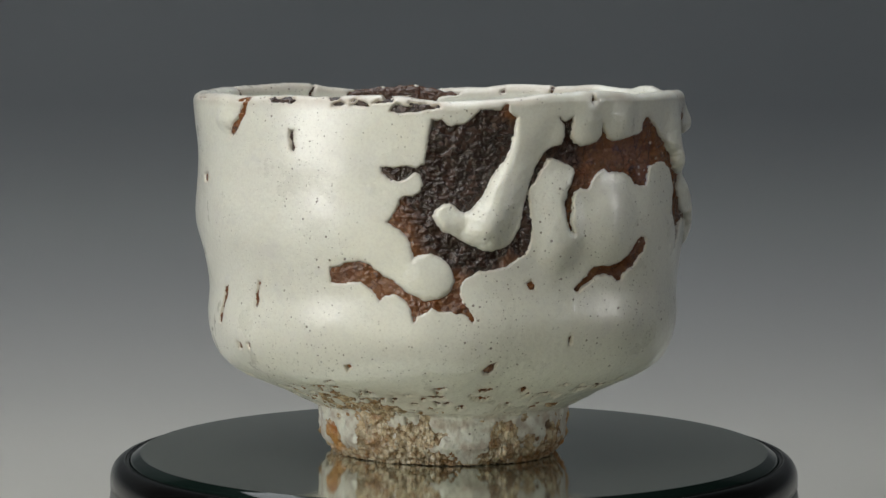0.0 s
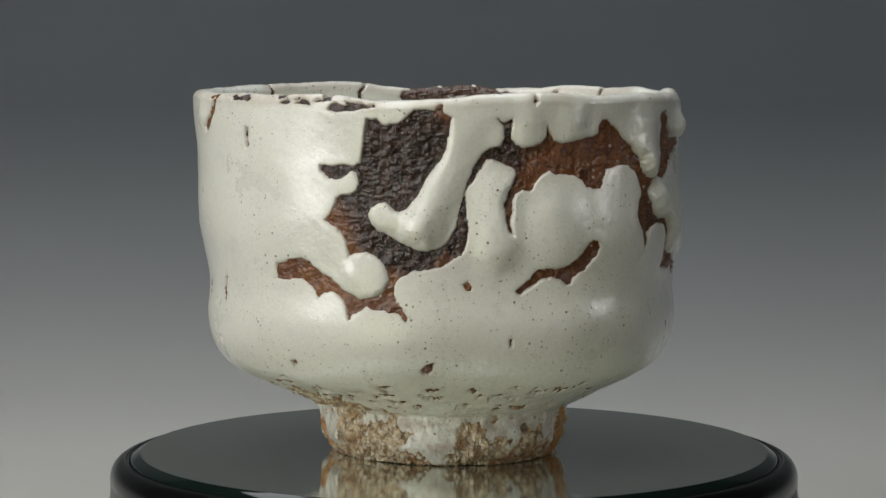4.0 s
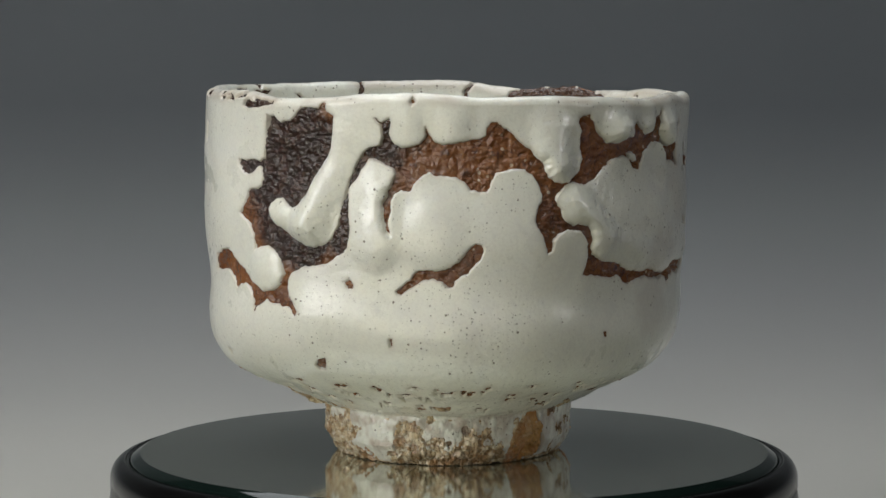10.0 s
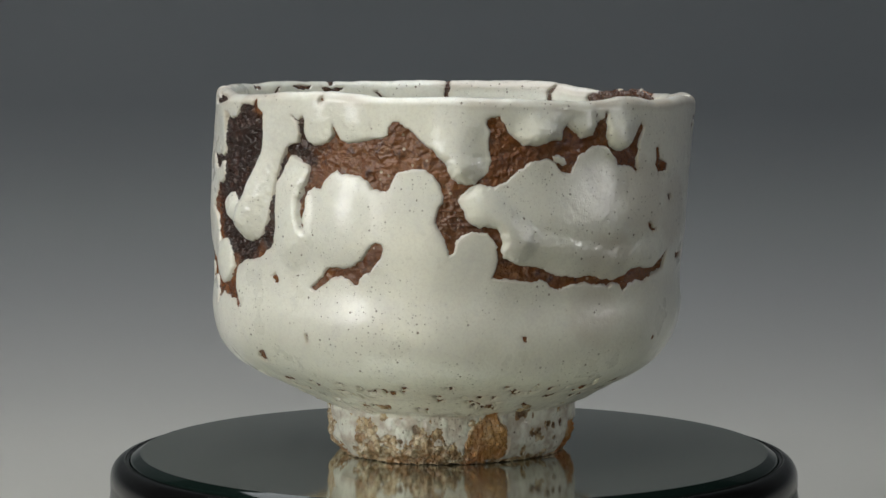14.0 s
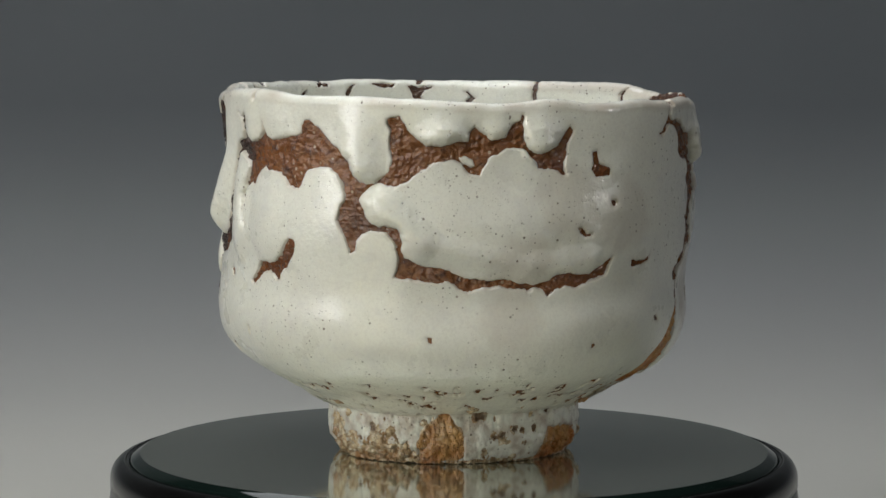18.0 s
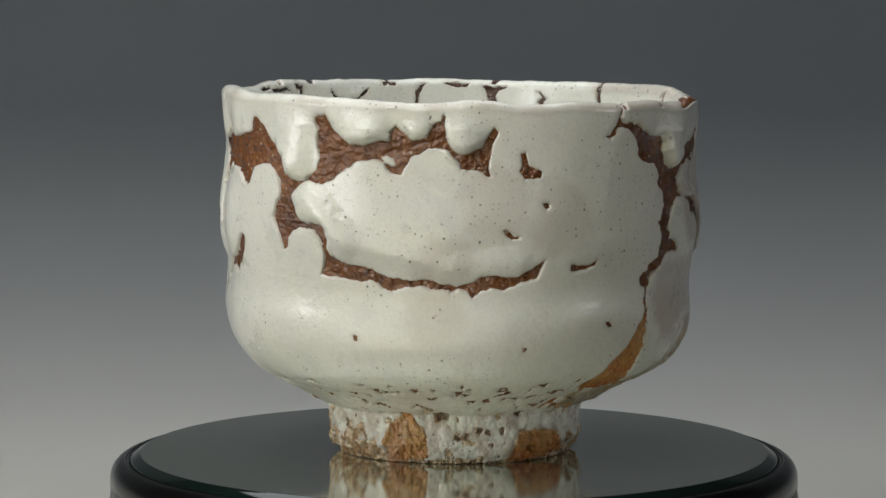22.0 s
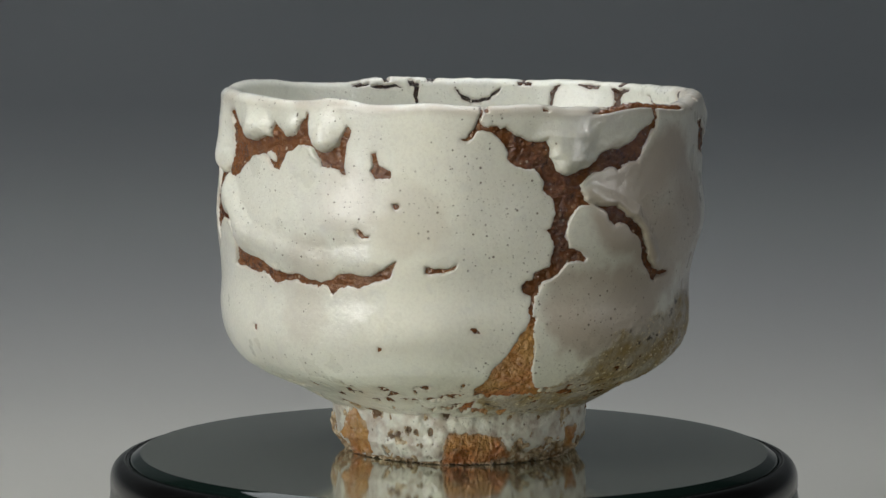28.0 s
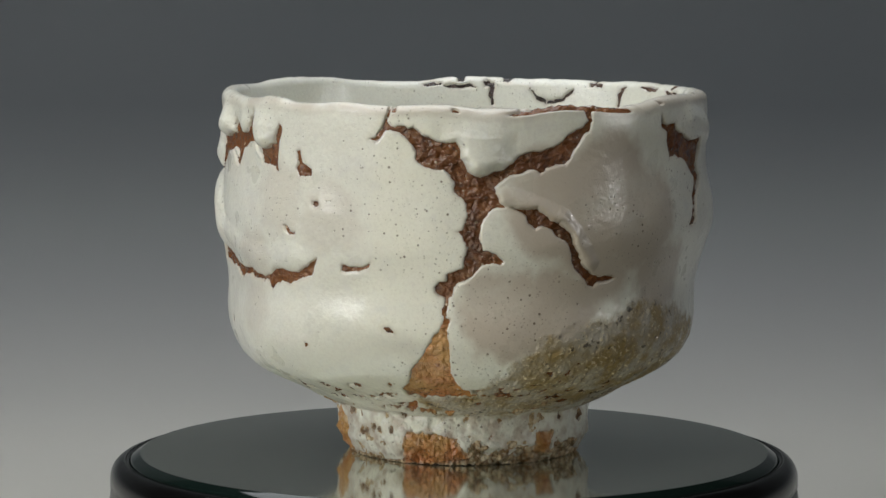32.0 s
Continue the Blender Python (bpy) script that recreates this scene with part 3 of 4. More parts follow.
bare("scratch", [(-156.0, 46.2), (-154.4, 46.4), (-154.6, 44.1), (-156.4, 39.8), (-157.3, 36.5), (-158.7, 36.9), (-158.0, 40.1), (-156.2, 43.9)])
bare("scratch", [(-139.8, 49.3), (-139.2, 49.1), (-140.5, 46.8), (-140.3, 44.9), (-141.1, 42.4), (-141.6, 42.9), (-141.2, 46.3)])
bare("scratch", [(-149.6, 32.8), (-148.3, 32.6), (-147.7, 31.3), (-149.3, 30.8)])
bare("scratch", [(-144.9, 32.8), (-143.9, 32.8), (-144.0, 31.3)])
bare("spot", [(-116.2, 29.6), (-114.9, 29.8), (-114.5, 29.0), (-115.6, 28.3)])
bare("rim_mark", [(-143.0, 94.4), (-141.9, 94.1), (-142.4, 91.5), (-144.0, 89.3), (-145.8, 86.8), (-147.2, 85.8), (-147.6, 87.3), (-145.6, 89.4), (-144.3, 91.5)])
bare("rim_mark", [(-136.1, 95.8), (-129.0, 96.3), (-128.5, 94.9), (-129.7, 94.2), (-130.6, 95.0), (-134.7, 94.8)])
bare("rim_mark", [(-118.6, 95.2), (-116.9, 95.8), (-115.5, 95.0), (-116.2, 94.1), (-118.2, 94.1)])
bare("rim_mark", [(-114.2, 94.7), (-112.6, 95.7), (-110.2, 95.1), (-109.7, 94.0), (-111.9, 94.1)])
bare("rim_mark", [(-104.8, 93.2), (-103.7, 94.8), (-99.7, 94.6), (-93.2, 95.0), (-92.8, 94.2), (-97.1, 93.2), (-101.7, 92.9)])
bare("rim_mark", [(-108.8, 95.1), (-107.7, 96.2), (-103.9, 96.4), (-104.0, 95.5), (-106.4, 95.4)])
bare("rim_mark", [(-137.4, 95.6), (-130.2, 96.4), (-128.9, 95.6), (-130.8, 94.6)])
bare("rim_mark", [(-162.8, 75.0), (-159.9, 75.2), (-160.4, 73.3), (-162.3, 73.1)])
bare("spot", [(35.8, 82.3), (36.9, 82.8), (37.2, 80.9), (37.6, 79.7), (38.7, 79.4), (40.5, 78.2), (40.6, 76.5), (38.4, 76.5), (36.4, 76.4), (35.5, 78.4), (36.2, 79.8)])
bare("spot", [(31.6, 63.5), (32.7, 63.3), (33.6, 61.9), (35.1, 62.0), (34.8, 61.3), (33.0, 61.4), (32.0, 62.2)])
bare("spot", [(41.0, 70.2), (42.5, 70.0), (42.8, 69.0), (41.8, 68.6)])
bare("dash", [(48.6, 54.4), (49.7, 54.2), (51.5, 54.0), (53.5, 54.1), (55.2, 54.6), (56.2, 55.1), (55.8, 54.1), (54.2, 53.4), (52.2, 52.9), (50.1, 53.1), (48.9, 53.0)])
bare("spot", [(59.2, 38.9), (60.6, 39.2), (61.9, 37.7), (60.4, 37.8)])
bare("spot", [(36.8, 34.2), (37.6, 34.0), (37.6, 33.3), (36.9, 33.3)])
bare("spot", [(57.2, 23.6), (57.7, 24.4), (58.5, 23.7), (57.7, 23.1)])
bare("spot", [(-5.5, 36.5), (-4.5, 36.3), (-4.6, 35.4), (-5.1, 35.6)])
bare("crack_left", [(57.0, 85.9), (58.0, 86.6), (59.4, 88.3), (60.3, 89.7), (60.9, 92.1), (61.2, 94.2), (61.7, 94.5), (61.7, 92.8), (61.1, 90.7), (61.8, 89.4), (63.1, 89.2), (63.3, 89.7), (65.0, 89.8), (65.9, 88.9), (67.2, 89.2), (68.2, 88.3), (68.8, 87.3), (70.7, 86.9), (72.6, 85.7), (74.5, 85.5), (76.4, 85.7), (77.3, 83.8), (77.4, 81.8), (78.3, 80.1), (79.3, 78.6), (80.6, 77.3), (82.1, 76.9), (83.7, 77.4), (85.3, 78.5), (87.2, 78.9), (87.3, 76.7), (86.2, 75.4), (85.3, 74.5), (85.7, 72.7), (86.6, 71.0), (87.7, 69.6), (86.0, 69.2), (84.1, 68.4), (82.8, 66.7), (82.2, 65.0)]
     + [(81.9, 62.9), (82.4, 60.8), (83.2, 58.7), (82.0, 58.0), (80.7, 58.3), (79.4, 59.4), (78.6, 61.5), (78.4, 62.5), (77.1, 63.2), (78.3, 63.6), (78.7, 65.7), (79.2, 67.8), (79.0, 69.9), (78.3, 71.7), (77.0, 72.7), (76.2, 73.4), (76.4, 74.8), (75.8, 76.5), (74.5, 77.9), (73.2, 78.7), (72.0, 79.0), (70.9, 79.2), (69.4, 79.9), (67.5, 81.0), (67.5, 83.1), (66.6, 85.2), (65.0, 86.9), (63.7, 88.0), (61.8, 88.3), (60.5, 88.3), (59.3, 86.5), (58.4, 85.8)])
bare("crack_right", [(86.0, 78.8), (87.2, 78.9), (89.2, 80.0), (90.1, 81.2), (91.2, 82.3), (93.1, 83.0), (95.1, 83.2), (97.1, 83.6), (99.1, 84.5), (101.2, 85.6), (102.3, 87.0), (103.8, 87.7), (106.0, 88.6), (107.2, 90.4), (106.7, 92.5), (106.2, 94.3), (108.1, 94.4), (108.8, 93.1), (108.1, 91.3), (107.7, 89.4), (107.5, 87.5), (106.0, 86.5), (104.7, 84.1), (103.3, 82.1), (101.9, 79.7), (99.8, 79.6), (97.1, 78.7), (95.8, 77.6), (94.5, 78.4), (92.4, 78.1), (89.9, 77.5), (87.9, 76.8), (86.0, 76.4)])
bare("crack_low", [(79.4, 59.7), (83.0, 59.0), (84.8, 58.3), (86.1, 57.3), (87.5, 56.0), (86.8, 55.1), (84.9, 55.4), (82.3, 54.9), (81.0, 53.7), (80.4, 52.6), (79.1, 50.9), (77.4, 50.2), (76.2, 49.2), (75.5, 47.3), (74.7, 46.7), (74.6, 44.5), (74.4, 42.2), (75.4, 41.8), (74.6, 39.0), (74.6, 36.8), (75.1, 33.9), (75.5, 30.1), (75.4, 27.9), (76.5, 25.0), (78.5, 23.1), (80.7, 21.5), (81.5, 19.9), (78.1, 20.5), (74.0, 20.3), (68.6, 19.9), (65.1, 20.1), (61.5, 20.2), (61.6, 22.5), (63.8, 24.2), (65.0, 27.5), (66.4, 29.5), (68.5, 31.9), (70.3, 35.3), (71.8, 37.5), (73.1, 39.6)]
     + [(73.9, 41.8), (73.9, 44.5), (73.8, 46.6), (72.4, 47.7), (71.8, 49.2), (72.4, 50.4), (74.4, 50.9), (74.8, 52.3), (76.4, 53.4), (78.1, 54.0), (78.6, 55.9), (79.0, 58.0)])
bare("arch", [(89.2, 69.2), (91.1, 69.1), (93.1, 68.8), (95.0, 68.8), (96.3, 67.6), (98.2, 66.2), (100.2, 65.4), (101.6, 64.4), (103.0, 62.5), (103.7, 60.4), (104.9, 58.2), (106.2, 56.0), (106.9, 53.8), (108.9, 52.3), (111.0, 51.4), (113.0, 51.6), (115.1, 51.1), (115.7, 50.5), (113.0, 50.1), (111.2, 50.0), (110.0, 49.0), (108.5, 49.4), (107.3, 50.9), (105.9, 52.4), (104.8, 53.5), (104.2, 55.4), (102.9, 58.3), (101.4, 60.5), (99.6, 61.9), (98.2, 63.7), (96.9, 64.1), (95.7, 64.6), (94.7, 64.2), (93.0, 65.6), (92.4, 67.4), (91.1, 68.3)])
bare("side_crack", [(129.5, 90.9), (131.3, 89.0), (132.5, 88.3), (135.1, 88.5), (136.1, 87.0), (139.8, 85.4), (143.5, 84.1), (149.1, 84.1), (149.8, 81.1), (148.5, 78.3), (149.0, 75.7), (151.3, 74.1), (149.8, 71.6), (147.3, 69.6), (146.2, 66.8), (146.5, 63.8), (144.5, 62.2), (142.5, 62.3), (144.2, 64.0), (144.9, 66.9), (144.8, 69.8), (146.8, 72.5), (146.9, 74.4), (144.0, 76.7), (140.7, 79.1), (136.7, 80.5), (133.5, 80.0), (133.1, 82.1), (132.1, 84.6), (131.6, 87.0), (129.7, 88.5)])
bare("spot", [(59.6, 17.5), (63.0, 18.4), (62.2, 16.4), (58.9, 14.4), (56.5, 15.3)])
glazed("island", [(2.2, 81.5), (3.8, 81.9), (5.4, 81.1), (5.8, 79.7), (4.5, 79.2), (2.9, 80.1)])
foot("orange_a", [(52.9, 9.0), (58.6, 8.7), (70.0, 8.4), (77.4, 7.4), (78.4, 5.7), (83.1, 2.7), (82.7, 0.8), (48.9, -0.2)])
foot("orange_b", [(-4.5, 14.0), (-2.0, 14.1), (1.4, 11.2), (6.2, 7.6), (6.0, 1.4), (-17.3, -0.3), (-17.1, 6.0), (-12.6, 10.1)])
foot("orange_c", [(-162.2, 9.1), (-153.6, 9.3), (-149.7, 6.2), (-149.9, 2.5), (-161.4, 0.7), (-162.9, 3.7)])
foot("orange_d", [(115.6, 8.5), (124.3, 8.0), (124.3, 2.9), (115.3, 3.4)])
ash("ash_shore", [(81.5, 19.9), (86.1, 23.3), (90.3, 26.8), (93.9, 29.8), (97.0, 33.5), (100.3, 35.3), (103.8, 36.3), (109.8, 37.6), (118.8, 41.1), (129.7, 42.4), (146.0, 38.7), (163.9, 32.8), (168.3, 26.2), (167.4, 23.0), (158.3, 20.2), (157.1, 15.8), (133.0, 15.6), (96.7, 14.9), (66.5, 15.3), (65.7, 18.5)])
drip(3.7, 7.0, [(-71.8, 90.6), (-82.6, 64.0)], 0.4)
drip(1.0, 4.2, [(-82.9, 64.6), (-92.0, 66.4)])
drip(0.4, 6.0, [(-99.9, 54.0), (-96.2, 52.2)])
drip(1.2, 6.9, [(-96.8, 52.4), (-94.2, 51.2)])
drip(0.7, 4.5, [(-56.8, 94.2), (-56.7, 87.2)])
drip(0.7, 5.7, [(-45.6, 94.1), (-45.5, 88.2)])
drip(2.6, 7.4, [(-22.4, 91.0), (-21.9, 79.5)], 0.9)
drip(2.6, 7.4, [(-1.8, 92.8), (-1.7, 87.6)], 1.4)
drip(1.0, 4.2, [(11.1, 93.4), (11.3, 89.2)])
drip(2.2, 6.9, [(21.4, 92.2), (21.9, 85.5)], 1.2)
drip(2.6, 9.7, [(82.1, 92.0), (81.5, 81.1)], 1.4)
drip(1.2, 7.2, [(-64.6, 71.8), (-64.6, 59.3)])
drip(1.8, 6.0, [(-15.6, 69.8), (-7.1, 60.4)])
drip(0.9, 8.9, [(-49.6, 67.7), (-49.6, 59.3)])
drip(0.7, 4.5, [(-3.4, 59.2), (19.5, 54.2), (34.9, 55.6)])
drip(0.7, 3.0, [(87.9, 72.6), (100.3, 66.8), (107.9, 55.2)])
drip(0.8, 4.5, [(143.0, 91.7), (155.4, 85.9)])
drip(0.8, 4.5, [(-148.1, 94.2), (-149.5, 90.5)])
# inside, under the rim
inner("inner_dark", [(88, 1.2), (91, 0.2), (96, -0.6), (100, 0.2), (103, -0.6), (106, -0.8), (109, 0.3), (114, -0.6), (118.5, 0.4), (120, 2.4), (118, 5), (115, 9), (99, 9), (96, 5), (94, 2.6)])
for line in ([(62.4, 0.0), (62.8, 3), (62, 6), (62.6, 9)], [(129.2, 0.2), (130.2, 1.5), (131.2, 3.2), (131.0, 9)], [(159.2, -0.6), (158.8, 2), (159.4, 4.5), (158.6, 9)],
             [(177.8, 3.0), (176.0, 4.6), (177, 6), (176, 9)], [(-142.4, -0.2), (-143.2, 0.8), (-145.2, 1.6)],
             [(-113.0, 0.6), (-114.6, 2.6), (-114.0, 5.4), (-114.4, 8)], [(-125.2, 3.2), (-126.6, 5.0), (-129.2, 6.5), (-131.4, 6.4), (-133.8, 5.5), (-136.8, 3.2)],
             [(-150.4, 8), (-150.8, 4.2), (-151.6, 2.6), (-152.4, 1.6)]):
    for (a, p), (b, q), wide in zip(line, line[1:], (0.9, 1.25, 0.95, 1.2, 1.0)):
        side = wide / 2 if abs(b - a) < 1.9 else 0
        lift = 0 if side else wide * 0.45
        inner("inner_seam", [(a - side, p - lift), (a + side, p + lift), (b + side, q + lift), (b - side, q - lift)])
inner("inner_patch", [(-167.4, 1.5), (-169.4, 2.2), (-173.6, 1.6), (-172.0, 3.0), (-170.9, 4.2), (-171.3, 6.5), (-171, 9), (-168, 9), (-168.8, 5.4), (-168.2, 3.4)])
inner("inner_patch", [(-170.2, -0.6), (-171.4, -0.4), (-170.8, 1.2), (-169.8, 1.0)])
inner("inner_strip", [(-95.0, 0.7), (-97.6, 0.5), (-100.4, 1.0), (-100, 1.7), (-97, 1.6)])
inner("inner_strip", [(-100.4, 1.7), (-104, 1.9), (-108.2, 2.1), (-110, 3.0), (-106, 3.2), (-102, 2.7)])
inner("inner_strip", [(-111.8, 1.3), (-115.2, 1.5), (-115.0, 2.7), (-112.4, 2.6)])
inner("inner_strip", [(-157.6, 1.4), (-161.2, 1.0), (-164.2, 1.2), (-163.6, 2.1), (-160.0, 2.3)])
inner("inner_spot", [(76, 0.8), (77.2, 1.0), (77, 2.2), (75.6, 2.0)])
inner("inner_spot", [(-141.4, 0.2), (-143.0, 0.3), (-142.6, 1.4), (-141.6, 1.3)])
inner("inner_spot", [(-104.4, -0.8), (-107.0, -0.8), (-106.2, 0.9), (-104.8, 0.8)])
inner("inner_spot", [(-117.2, -0.8), (-120.0, -0.8), (-119.0, 0.9), (-117.6, 0.8)])

# small dark pits where the wall turns under, and specks of grit
PITS = np.random.default_rng(5)
for k in range(185):
    turn, up = PITS.uniform(-180, 180), 14.8 + 8.6 * PITS.random() ** 0.75
    wide, high = PITS.uniform(0.4, 1.3) * (2.2 if PITS.random() < 0.22 else 1), PITS.uniform(0.24, 0.55)
    bend = PITS.uniform(-0.5, 0.5)
    m, x, y, c = near([(turn, up)], PATTERN_Z, 4)
    squeeze = 0.6 + 0.4 * (up - 14) / 12
    dx = (x - c[0, 0]) * squeeze
    d = np.sqrt((dx / wide) ** 2 + ((y - c[0, 1] - bend * np.cos(dx / wide * 1.5)) / high) ** 2) - 1
    GAP[m] = np.minimum(GAP[m], d * high * 1.3)
for k in range(34):
    turn, up = PITS.uniform(-180, 180), PITS.uniform(2, 14)
    m, x, y, c = near([(turn, up)], PATTERN_Z, 3)
    GAP[m] = np.minimum(GAP[m], np.hypot((x - c[0, 0]) * 0.55, y - c[0, 1]) - PITS.uniform(0.15, 0.5))

# burst bubbles and nicks in the glaze of the foot
BURST = np.zeros(SKIN_R.shape)
for turn, up, wide, high in ((13.5, 12.7, 1.9, 1.1), (26, 7.7, 1.1, 0.8), (32.5, 9.3, 0.9, 0.8), (43.9, 9.0, 0.8, 0.9), (-40.2, 9.6, 1.2, 1.4), (51.6, 13.3, 1.2, 0.8),
                             (22.0, 7.0, 0.9, 0.6), (36.5, 8.6, 0.6, 0.6), (129, 12.0, 0.8, 0.9), (146, 10.8, 0.8, 1.2), (-48, 6.2, 0.8, 0.7), (39, 5.2, 0.6, 0.5)):
    m, x, y, c = near([(turn, up)], PATTERN_Z, 4)
    d = (np.hypot((x - c[0, 0]) * 0.55 / wide, (y - c[0, 1]) / high) - 1) * high
    GAP[m] = np.minimum(GAP[m], d)
    BURST[m] = np.maximum(BURST[m], 0.75 * np.clip(0.7 - d, 0, 1))

# the glaze stops in a ragged line on the foot
SHORE_TURN = [-180, -154, -140, -125, -111, -98, -90, -82, -76, -69, -58, -48, -36, -26, -15, 0, 15, 30, 50, 64, 85, 100, 120, 140, 160, 180]
SHORE_UP = [3, 3, 5, 12, 11, 5.5, 4, -1, 4, 10.5, 7, 7, 8.5, 5.5, 2, 1.5, -0.5, 0, 1, 3, 3, 5, 5, 3, 1, 3]
SHORE = np.interp(SKIN_PHI, SHORE_TURN, SHORE_UP) + 3.4 * fractal(SKIN_PHI, RUN_MM, 4.5, 33, 4, 0.6, 0.57)
FOOT_GAP = (SKIN_Z - SHORE) * 0.45
GAP[:] = np.where(OUTSIDE & (SKIN_Z < 16), np.minimum(GAP, np.maximum(FOOT_GAP, (SKIN_Z - 15) * 2)), GAP)
GAP[:] = np.where(OUTSIDE & (SKIN_Z < 3), np.minimum(GAP, SKIN_Z - 0.7 - 0.5 * fractal(SKIN_PHI, RUN_MM, 5.0, 171, 2, 0.5, 0.57)), GAP)
# rough, half-bare clay above the foot on one side
SCAR = 3.0 * fractal(SKIN_PHI, RUN_MM, 3.0, 41, 4, 0.6, 0.7) + 3.0 - 7.5 * (1 - np.exp(-((SKIN_PHI + 128) / 27) ** 2)) - 0.60 * np.abs(SKIN_Z - 14.6)
GAP[:] = np.where(OUTSIDE & (SKIN_Z < 26), np.minimum(GAP, -SCAR * 0.5), GAP)


def zone(turn, up, reach):
    d = np.hypot(((SKIN_PHI - turn + 180) % 360 - 180) * MM, SKIN_Z - up)
    return np.clip((reach + 1.5 * fractal(SKIN_PHI, SKIN_Z, 4.0, 71, 3) - d) / 4.0 + 0.5, 0, 1)


def zones(rows):
    total = np.zeros(SKIN_R.shape)
    for row in rows:
        total = np.maximum(total, zone(*row))
    return total


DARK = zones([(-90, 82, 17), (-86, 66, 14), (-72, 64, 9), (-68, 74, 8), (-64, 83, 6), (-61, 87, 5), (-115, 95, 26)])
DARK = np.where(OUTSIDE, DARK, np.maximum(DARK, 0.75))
DARK = np.maximum(DARK, 0.35 * zones([(-20, 66, 6), (75, 64, 8), (95, 78, 6), (100, 62, 12)]))
ORANGE[:] = np.maximum(ORANGE, zones([(73, 26, 12), (75, 37, 5), (60, 18, 4)]))
FOOT = np.clip((16.5 + 1.5 * fractal(SKIN_PHI, RUN_MM, 3.0, 81, 3, 0.6, 0.6) - SKIN_Z) / 2.0, 0, 1) * OUTSIDE
FOOT = np.maximum(FOOT, np.clip(SCAR, 0, 1) * OUTSIDE * (SKIN_Z < 27))
FOOT, DARK = FOOT * (1 - BURST), np.maximum(DARK, BURST)
THIN = np.maximum(0.85 * zones([(100, 70, 14), (113, 75, 13), (108, 60, 10), (122, 66, 14), (88, 43, 12), (100, 42, 12), (112, 52, 8), (132, 50, 10)]),
                  0.3 * zones([(18, 55, 7), (30, 70, 9), (45, 66, 9), (15, 42, 8)]))

THIN = np.maximum(THIN, np.clip((15.5 - SKIN_Z) / 2, 0, 1) * OUTSIDE * np.clip(0.30 + 0.7 * fractal(SKIN_PHI, RUN_MM, 3.0, 141, 3, 0.6, 0.57), 0, 1))
THIN = np.maximum(THIN, 0.7 * zone(105, 96, 62) * np.clip(1 - np.abs(SKIN_RIM - SKIN_Z - 1) / 2.5, 0, 1))

THIN = np.maximum(THIN, np.clip(1 - np.abs(SKIN_RIM - SKIN_Z - 0.8) / 2.6, 0, 1) * np.clip(0.40 + 0.5 * fractal(SKIN_PHI, RUN_MM, 9.0, 151, 3), 0, 0.75) * OUTSIDE)

# thickness of the glaze over the clay, mm
COAT = 0.46
BULGE[:] *= np.clip((SKIN_RIM - SKIN_Z - 1.0) / 6, 0, 1)
EDGE = np.sqrt(np.clip(1 - (1 - np.clip(GAP / (0.62 + 1.0 * BULGE), 0, 1)) ** 2, 0, 1))
LUMPS = 0.24 * fractal(SKIN_PHI, RUN_MM, 14.0, 91, 2) + 0.025 * fractal(SKIN_PHI, RUN_MM, 2.2, 95, 3)
BEAD = 0.05 * np.exp(-((GAP - 1.6) / 1.1) ** 2)
LIFT = -COAT + EDGE * (COAT + BULGE + BEAD + LUMPS) + np.minimum(GAP, 0) * 2.4
GRIT = fractal(SKIN_PHI, RUN_MM, 1.3, 101, 3)
LIFT += ASH * 0.26 * GRIT - 0.10 * ASH
ROUGH_FOOT = np.clip((26 - SKIN_Z) / 8, 0, 1) * OUTSIDE
LIFT += EDGE * ROUGH_FOOT * (0.10 + 0.30 * (SKIN_Z < 14)) * fractal(SKIN_PHI, RUN_MM, 3.2, 105, 4, 0.5, 0.62)
CLAY_LIFT = -COAT + 0.20 * fractal(SKIN_PHI, RUN_MM, 2.0, 111, 4, 0.7) - 0.05
CLAY_LIFT += 0.16 - 0.34 * np.abs(fractal(SKIN_PHI, RUN_MM, 4.2, 161, 3, 0.55))
CLAY_LIFT += FOOT * np.clip(SKIN_Z / 2.0, 0.3, 1) * (0.75 * fractal(SKIN_PHI, RUN_MM, 3.4, 121, 4, 0.5, 0.57) + 0.35)
CRINKLE = np.abs(value_noise(SKIN_PHI, RUN_MM + 0.8 * DRIFT_V, 2.3, 1.1, 131)) + 0.6 * np.abs(value_noise(SKIN_PHI + DRIFT_U, RUN_MM, 1.0, 0.7, 133))
CLAY_LIFT += (0.36 + 0.20 * DARK) * (0.45 - CRINKLE)
CLAY_LIFT = -COAT - 0.05 + (CLAY_LIFT + COAT + 0.05) * np.clip(1 - GAP, 0, 1)


def places(lift):
    """The skin in metres, moved out along its normal by lift mm."""
    a = np.radians(SKIN_PHI)
    p = np.stack([SKIN_R * np.cos(a), SKIN_R * np.sin(a), SKIN_Z], -1)
    along = np.roll(p, -2, 1) - np.roll(p, 2, 1)
    up = np.empty_like(p)
    up[2:-2] = p[4:] - p[:-4]
    up[:2], up[-2:] = p[2:4] - p[:2], p[-2:] - p[-4:-2]
    n = np.cross(along, up)
    n /= np.linalg.norm(n, axis=-1, keepdims=True) + 1e-12
    return (p + n * lift[..., None]) * 1e-3


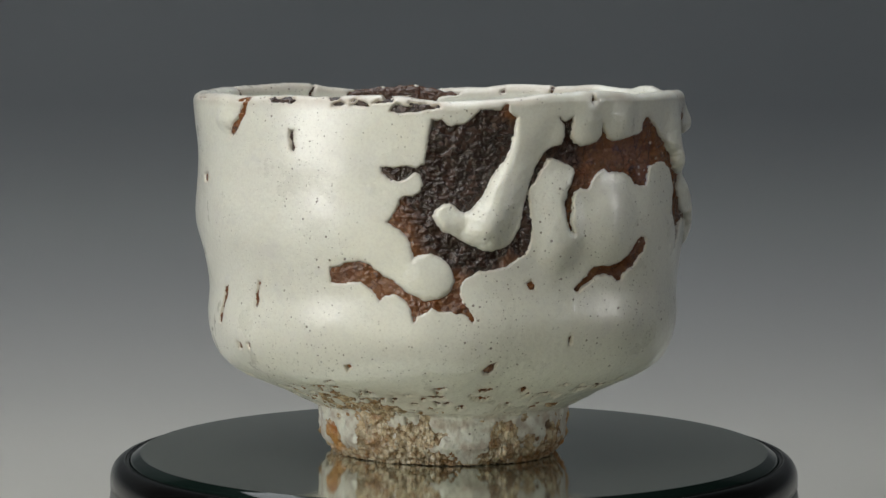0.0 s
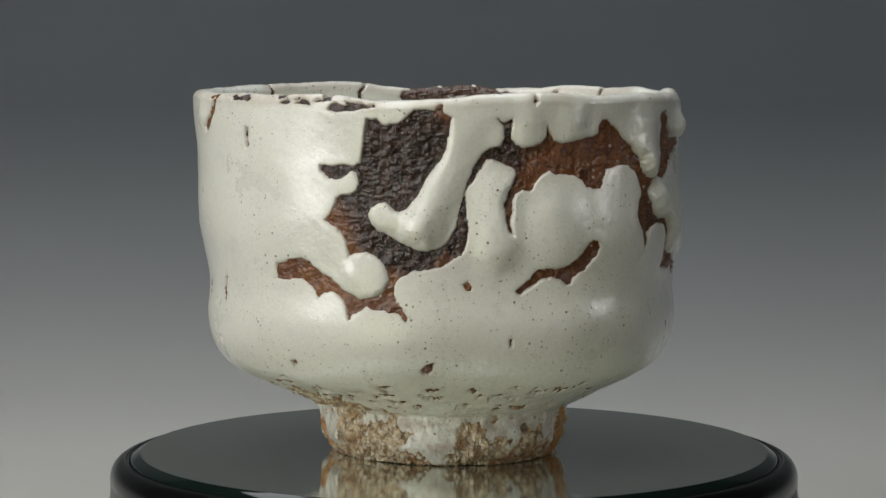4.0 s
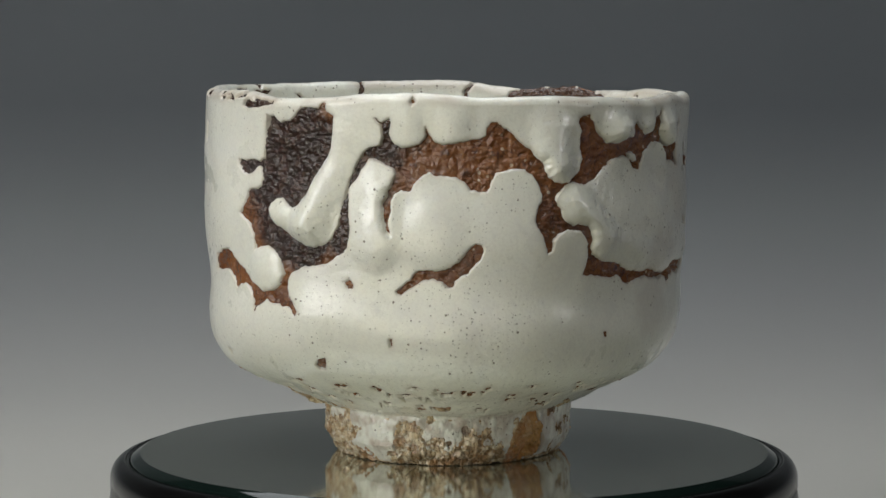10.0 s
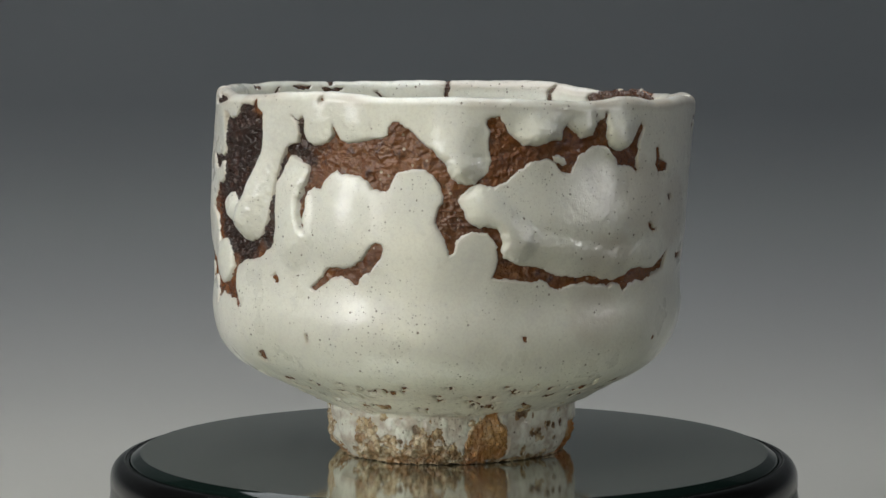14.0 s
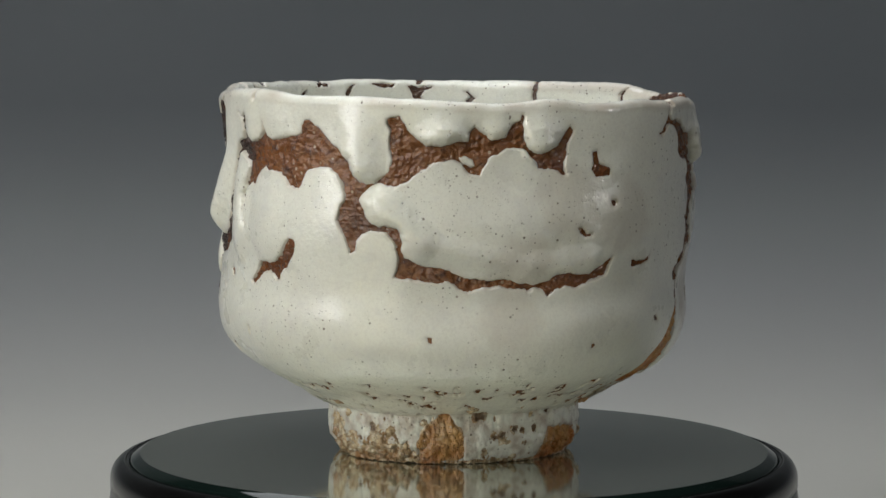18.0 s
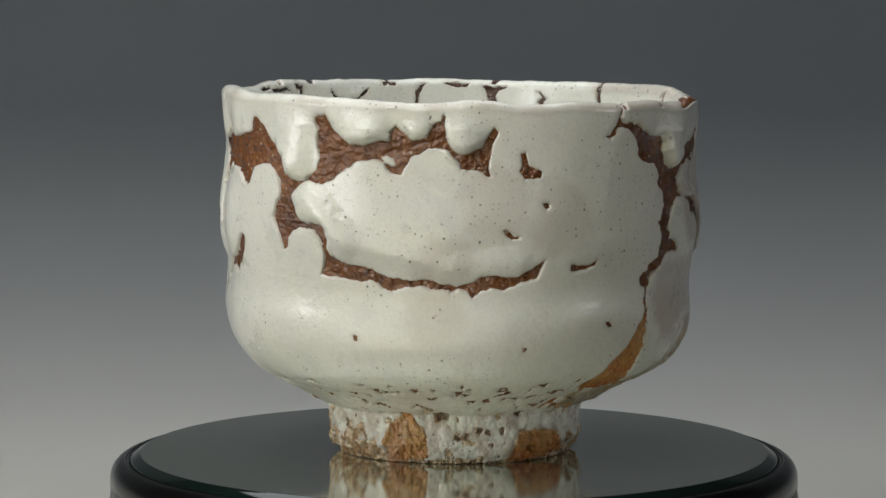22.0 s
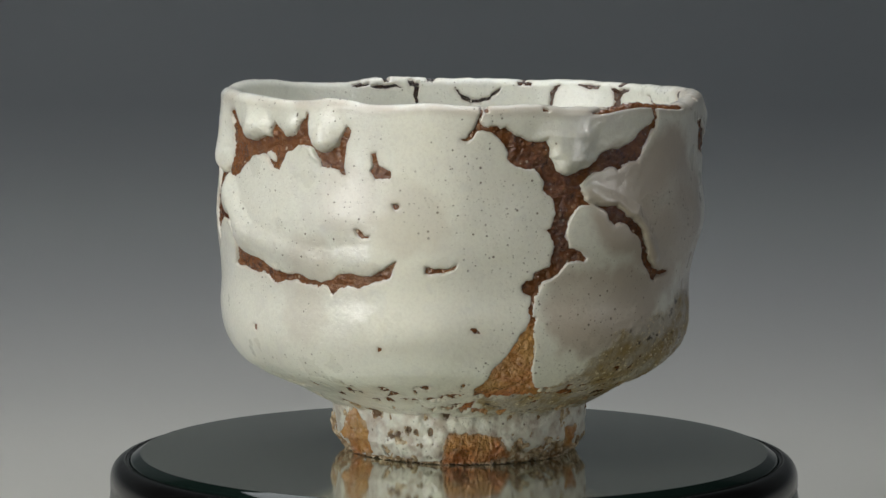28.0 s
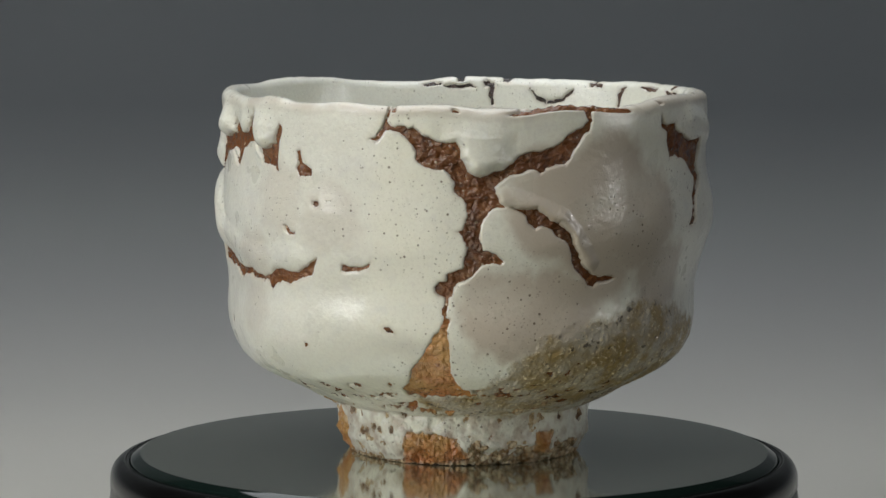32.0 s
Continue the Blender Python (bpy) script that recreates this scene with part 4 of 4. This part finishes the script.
def skin_mesh(name, verts, keep, mat, fields, parent, label):
    """A smooth mesh of the grid's quads for which keep holds, closed round the bowl."""
    rows, cols = verts.shape[:2]
    index = np.arange(rows * cols).reshape(rows, cols)
    right = np.roll(index, -1, 1)
    quads = np.stack([index[:-1], right[:-1], right[1:], index[1:]], -1)
    wanted = keep[:-1] | keep[1:] | np.roll(keep, -1, 1)[:-1] | np.roll(keep, -1, 1)[1:]
    quads = quads[wanted]
    used = np.unique(quads)
    remap = np.zeros(rows * cols, int)
    remap[used] = np.arange(len(used))
    quads = remap[quads]
    data = bpy.data.meshes.new(name)
    data.vertices.add(len(used))
    data.vertices.foreach_set("co", verts.reshape(-1, 3)[used].astype(np.float32).ravel())
    data.loops.add(quads.size)
    data.loops.foreach_set("vertex_index", quads.astype(np.int32).ravel())
    data.polygons.add(len(quads))
    data.polygons.foreach_set("loop_start", np.arange(0, quads.size, 4, dtype=np.int32))
    data.polygons.foreach_set("use_smooth", np.ones(len(quads), bool))
    data.update(calc_edges=True)
    for key, values in fields.items():
        layer = data.attributes.new(key, "FLOAT", "POINT")
        layer.data.foreach_set("value", values.reshape(-1)[used].astype(np.float32))
    data.materials.append(mat)
    ob = new(name, data)
    ob.parent = parent
    tagged(ob, label)
    return ob


skin_mesh("glaze", places(LIFT), GAP > -0.35, GLAZE, {"thin": THIN, "ash": ASH, "edge": np.exp(-np.clip(GAP, 0, 9) / 0.5) * np.clip(1 - BULGE, 0, 1)}, bowl, "thick white glaze with drips, pinholes and bare seams")
body_places = places(CLAY_LIFT)
# close the foot underneath: a ring, then a shallow hollow
ring = np.radians(PHI)
below = []
for share, z in ((0.97, 0.15), (0.82, 0.05), (0.74, 1.5), (0.66, 4.5), (0.3, 5.0), (0.02, 5.0)):
    base = body_places[0]
    below.append(np.stack([base[:, 0] * share, base[:, 1] * share, np.full(len(ring), z * 1e-3)], -1))
stacked = np.concatenate([np.array(below[::-1]), body_places], 0)


def padded(field):
    first = np.repeat(field[:1], len(below), 0)
    return np.concatenate([first, field], 0)


CREASE = len(below) + int(np.argmax(SKIN_Z[:, 0] > 14.0))
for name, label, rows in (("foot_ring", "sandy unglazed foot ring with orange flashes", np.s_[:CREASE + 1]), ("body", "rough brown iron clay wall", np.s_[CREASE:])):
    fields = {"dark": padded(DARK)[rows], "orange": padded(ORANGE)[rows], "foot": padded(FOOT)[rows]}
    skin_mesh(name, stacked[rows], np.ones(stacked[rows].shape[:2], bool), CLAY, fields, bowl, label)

# ---- what moves: the turntable carries the bowl round ----
TURN = [(0.0, 0.0), (1.0, -3.6), (2.0, -7.2), (3.0, -11.1), (3.5, -13.2), (5.5, -21.6), (6.0, -23.6), (7.0, -27.8), (8.0, -32.7), (8.5, -35.5), (9.0, -38.4), (10.0, -44.3),
        (11.0, -50.2), (12.0, -56.1), (13.0, -61.8), (14.0, -67.4), (14.5, -70.2), (16.5, -82.0), (17.0, -85.1), (17.5, -88.1), (18.0, -90.8), (18.5, -93.2), (19.0, -95.4), (20.0, -99.9),
        (21.0, -104.8), (22.0, -109.8), (23.0, -115.1), (24.0, -121.0), (25.0, -127.4), (25.5, -130.6), (27.5, -142.7), (28.0, -145.4), (29.0, -150.7), (30.0, -156.2), (31.0, -161.5), (32.0, -166.2)]


def motions():
    walk(bowl, [(t, pose(0, 0, 0, 0, 0, a)) for t, a in TURN])
    walk(turntable, [(t, pose(0, 0, 0, 0, 0, a)) for t, a in TURN])


motions()
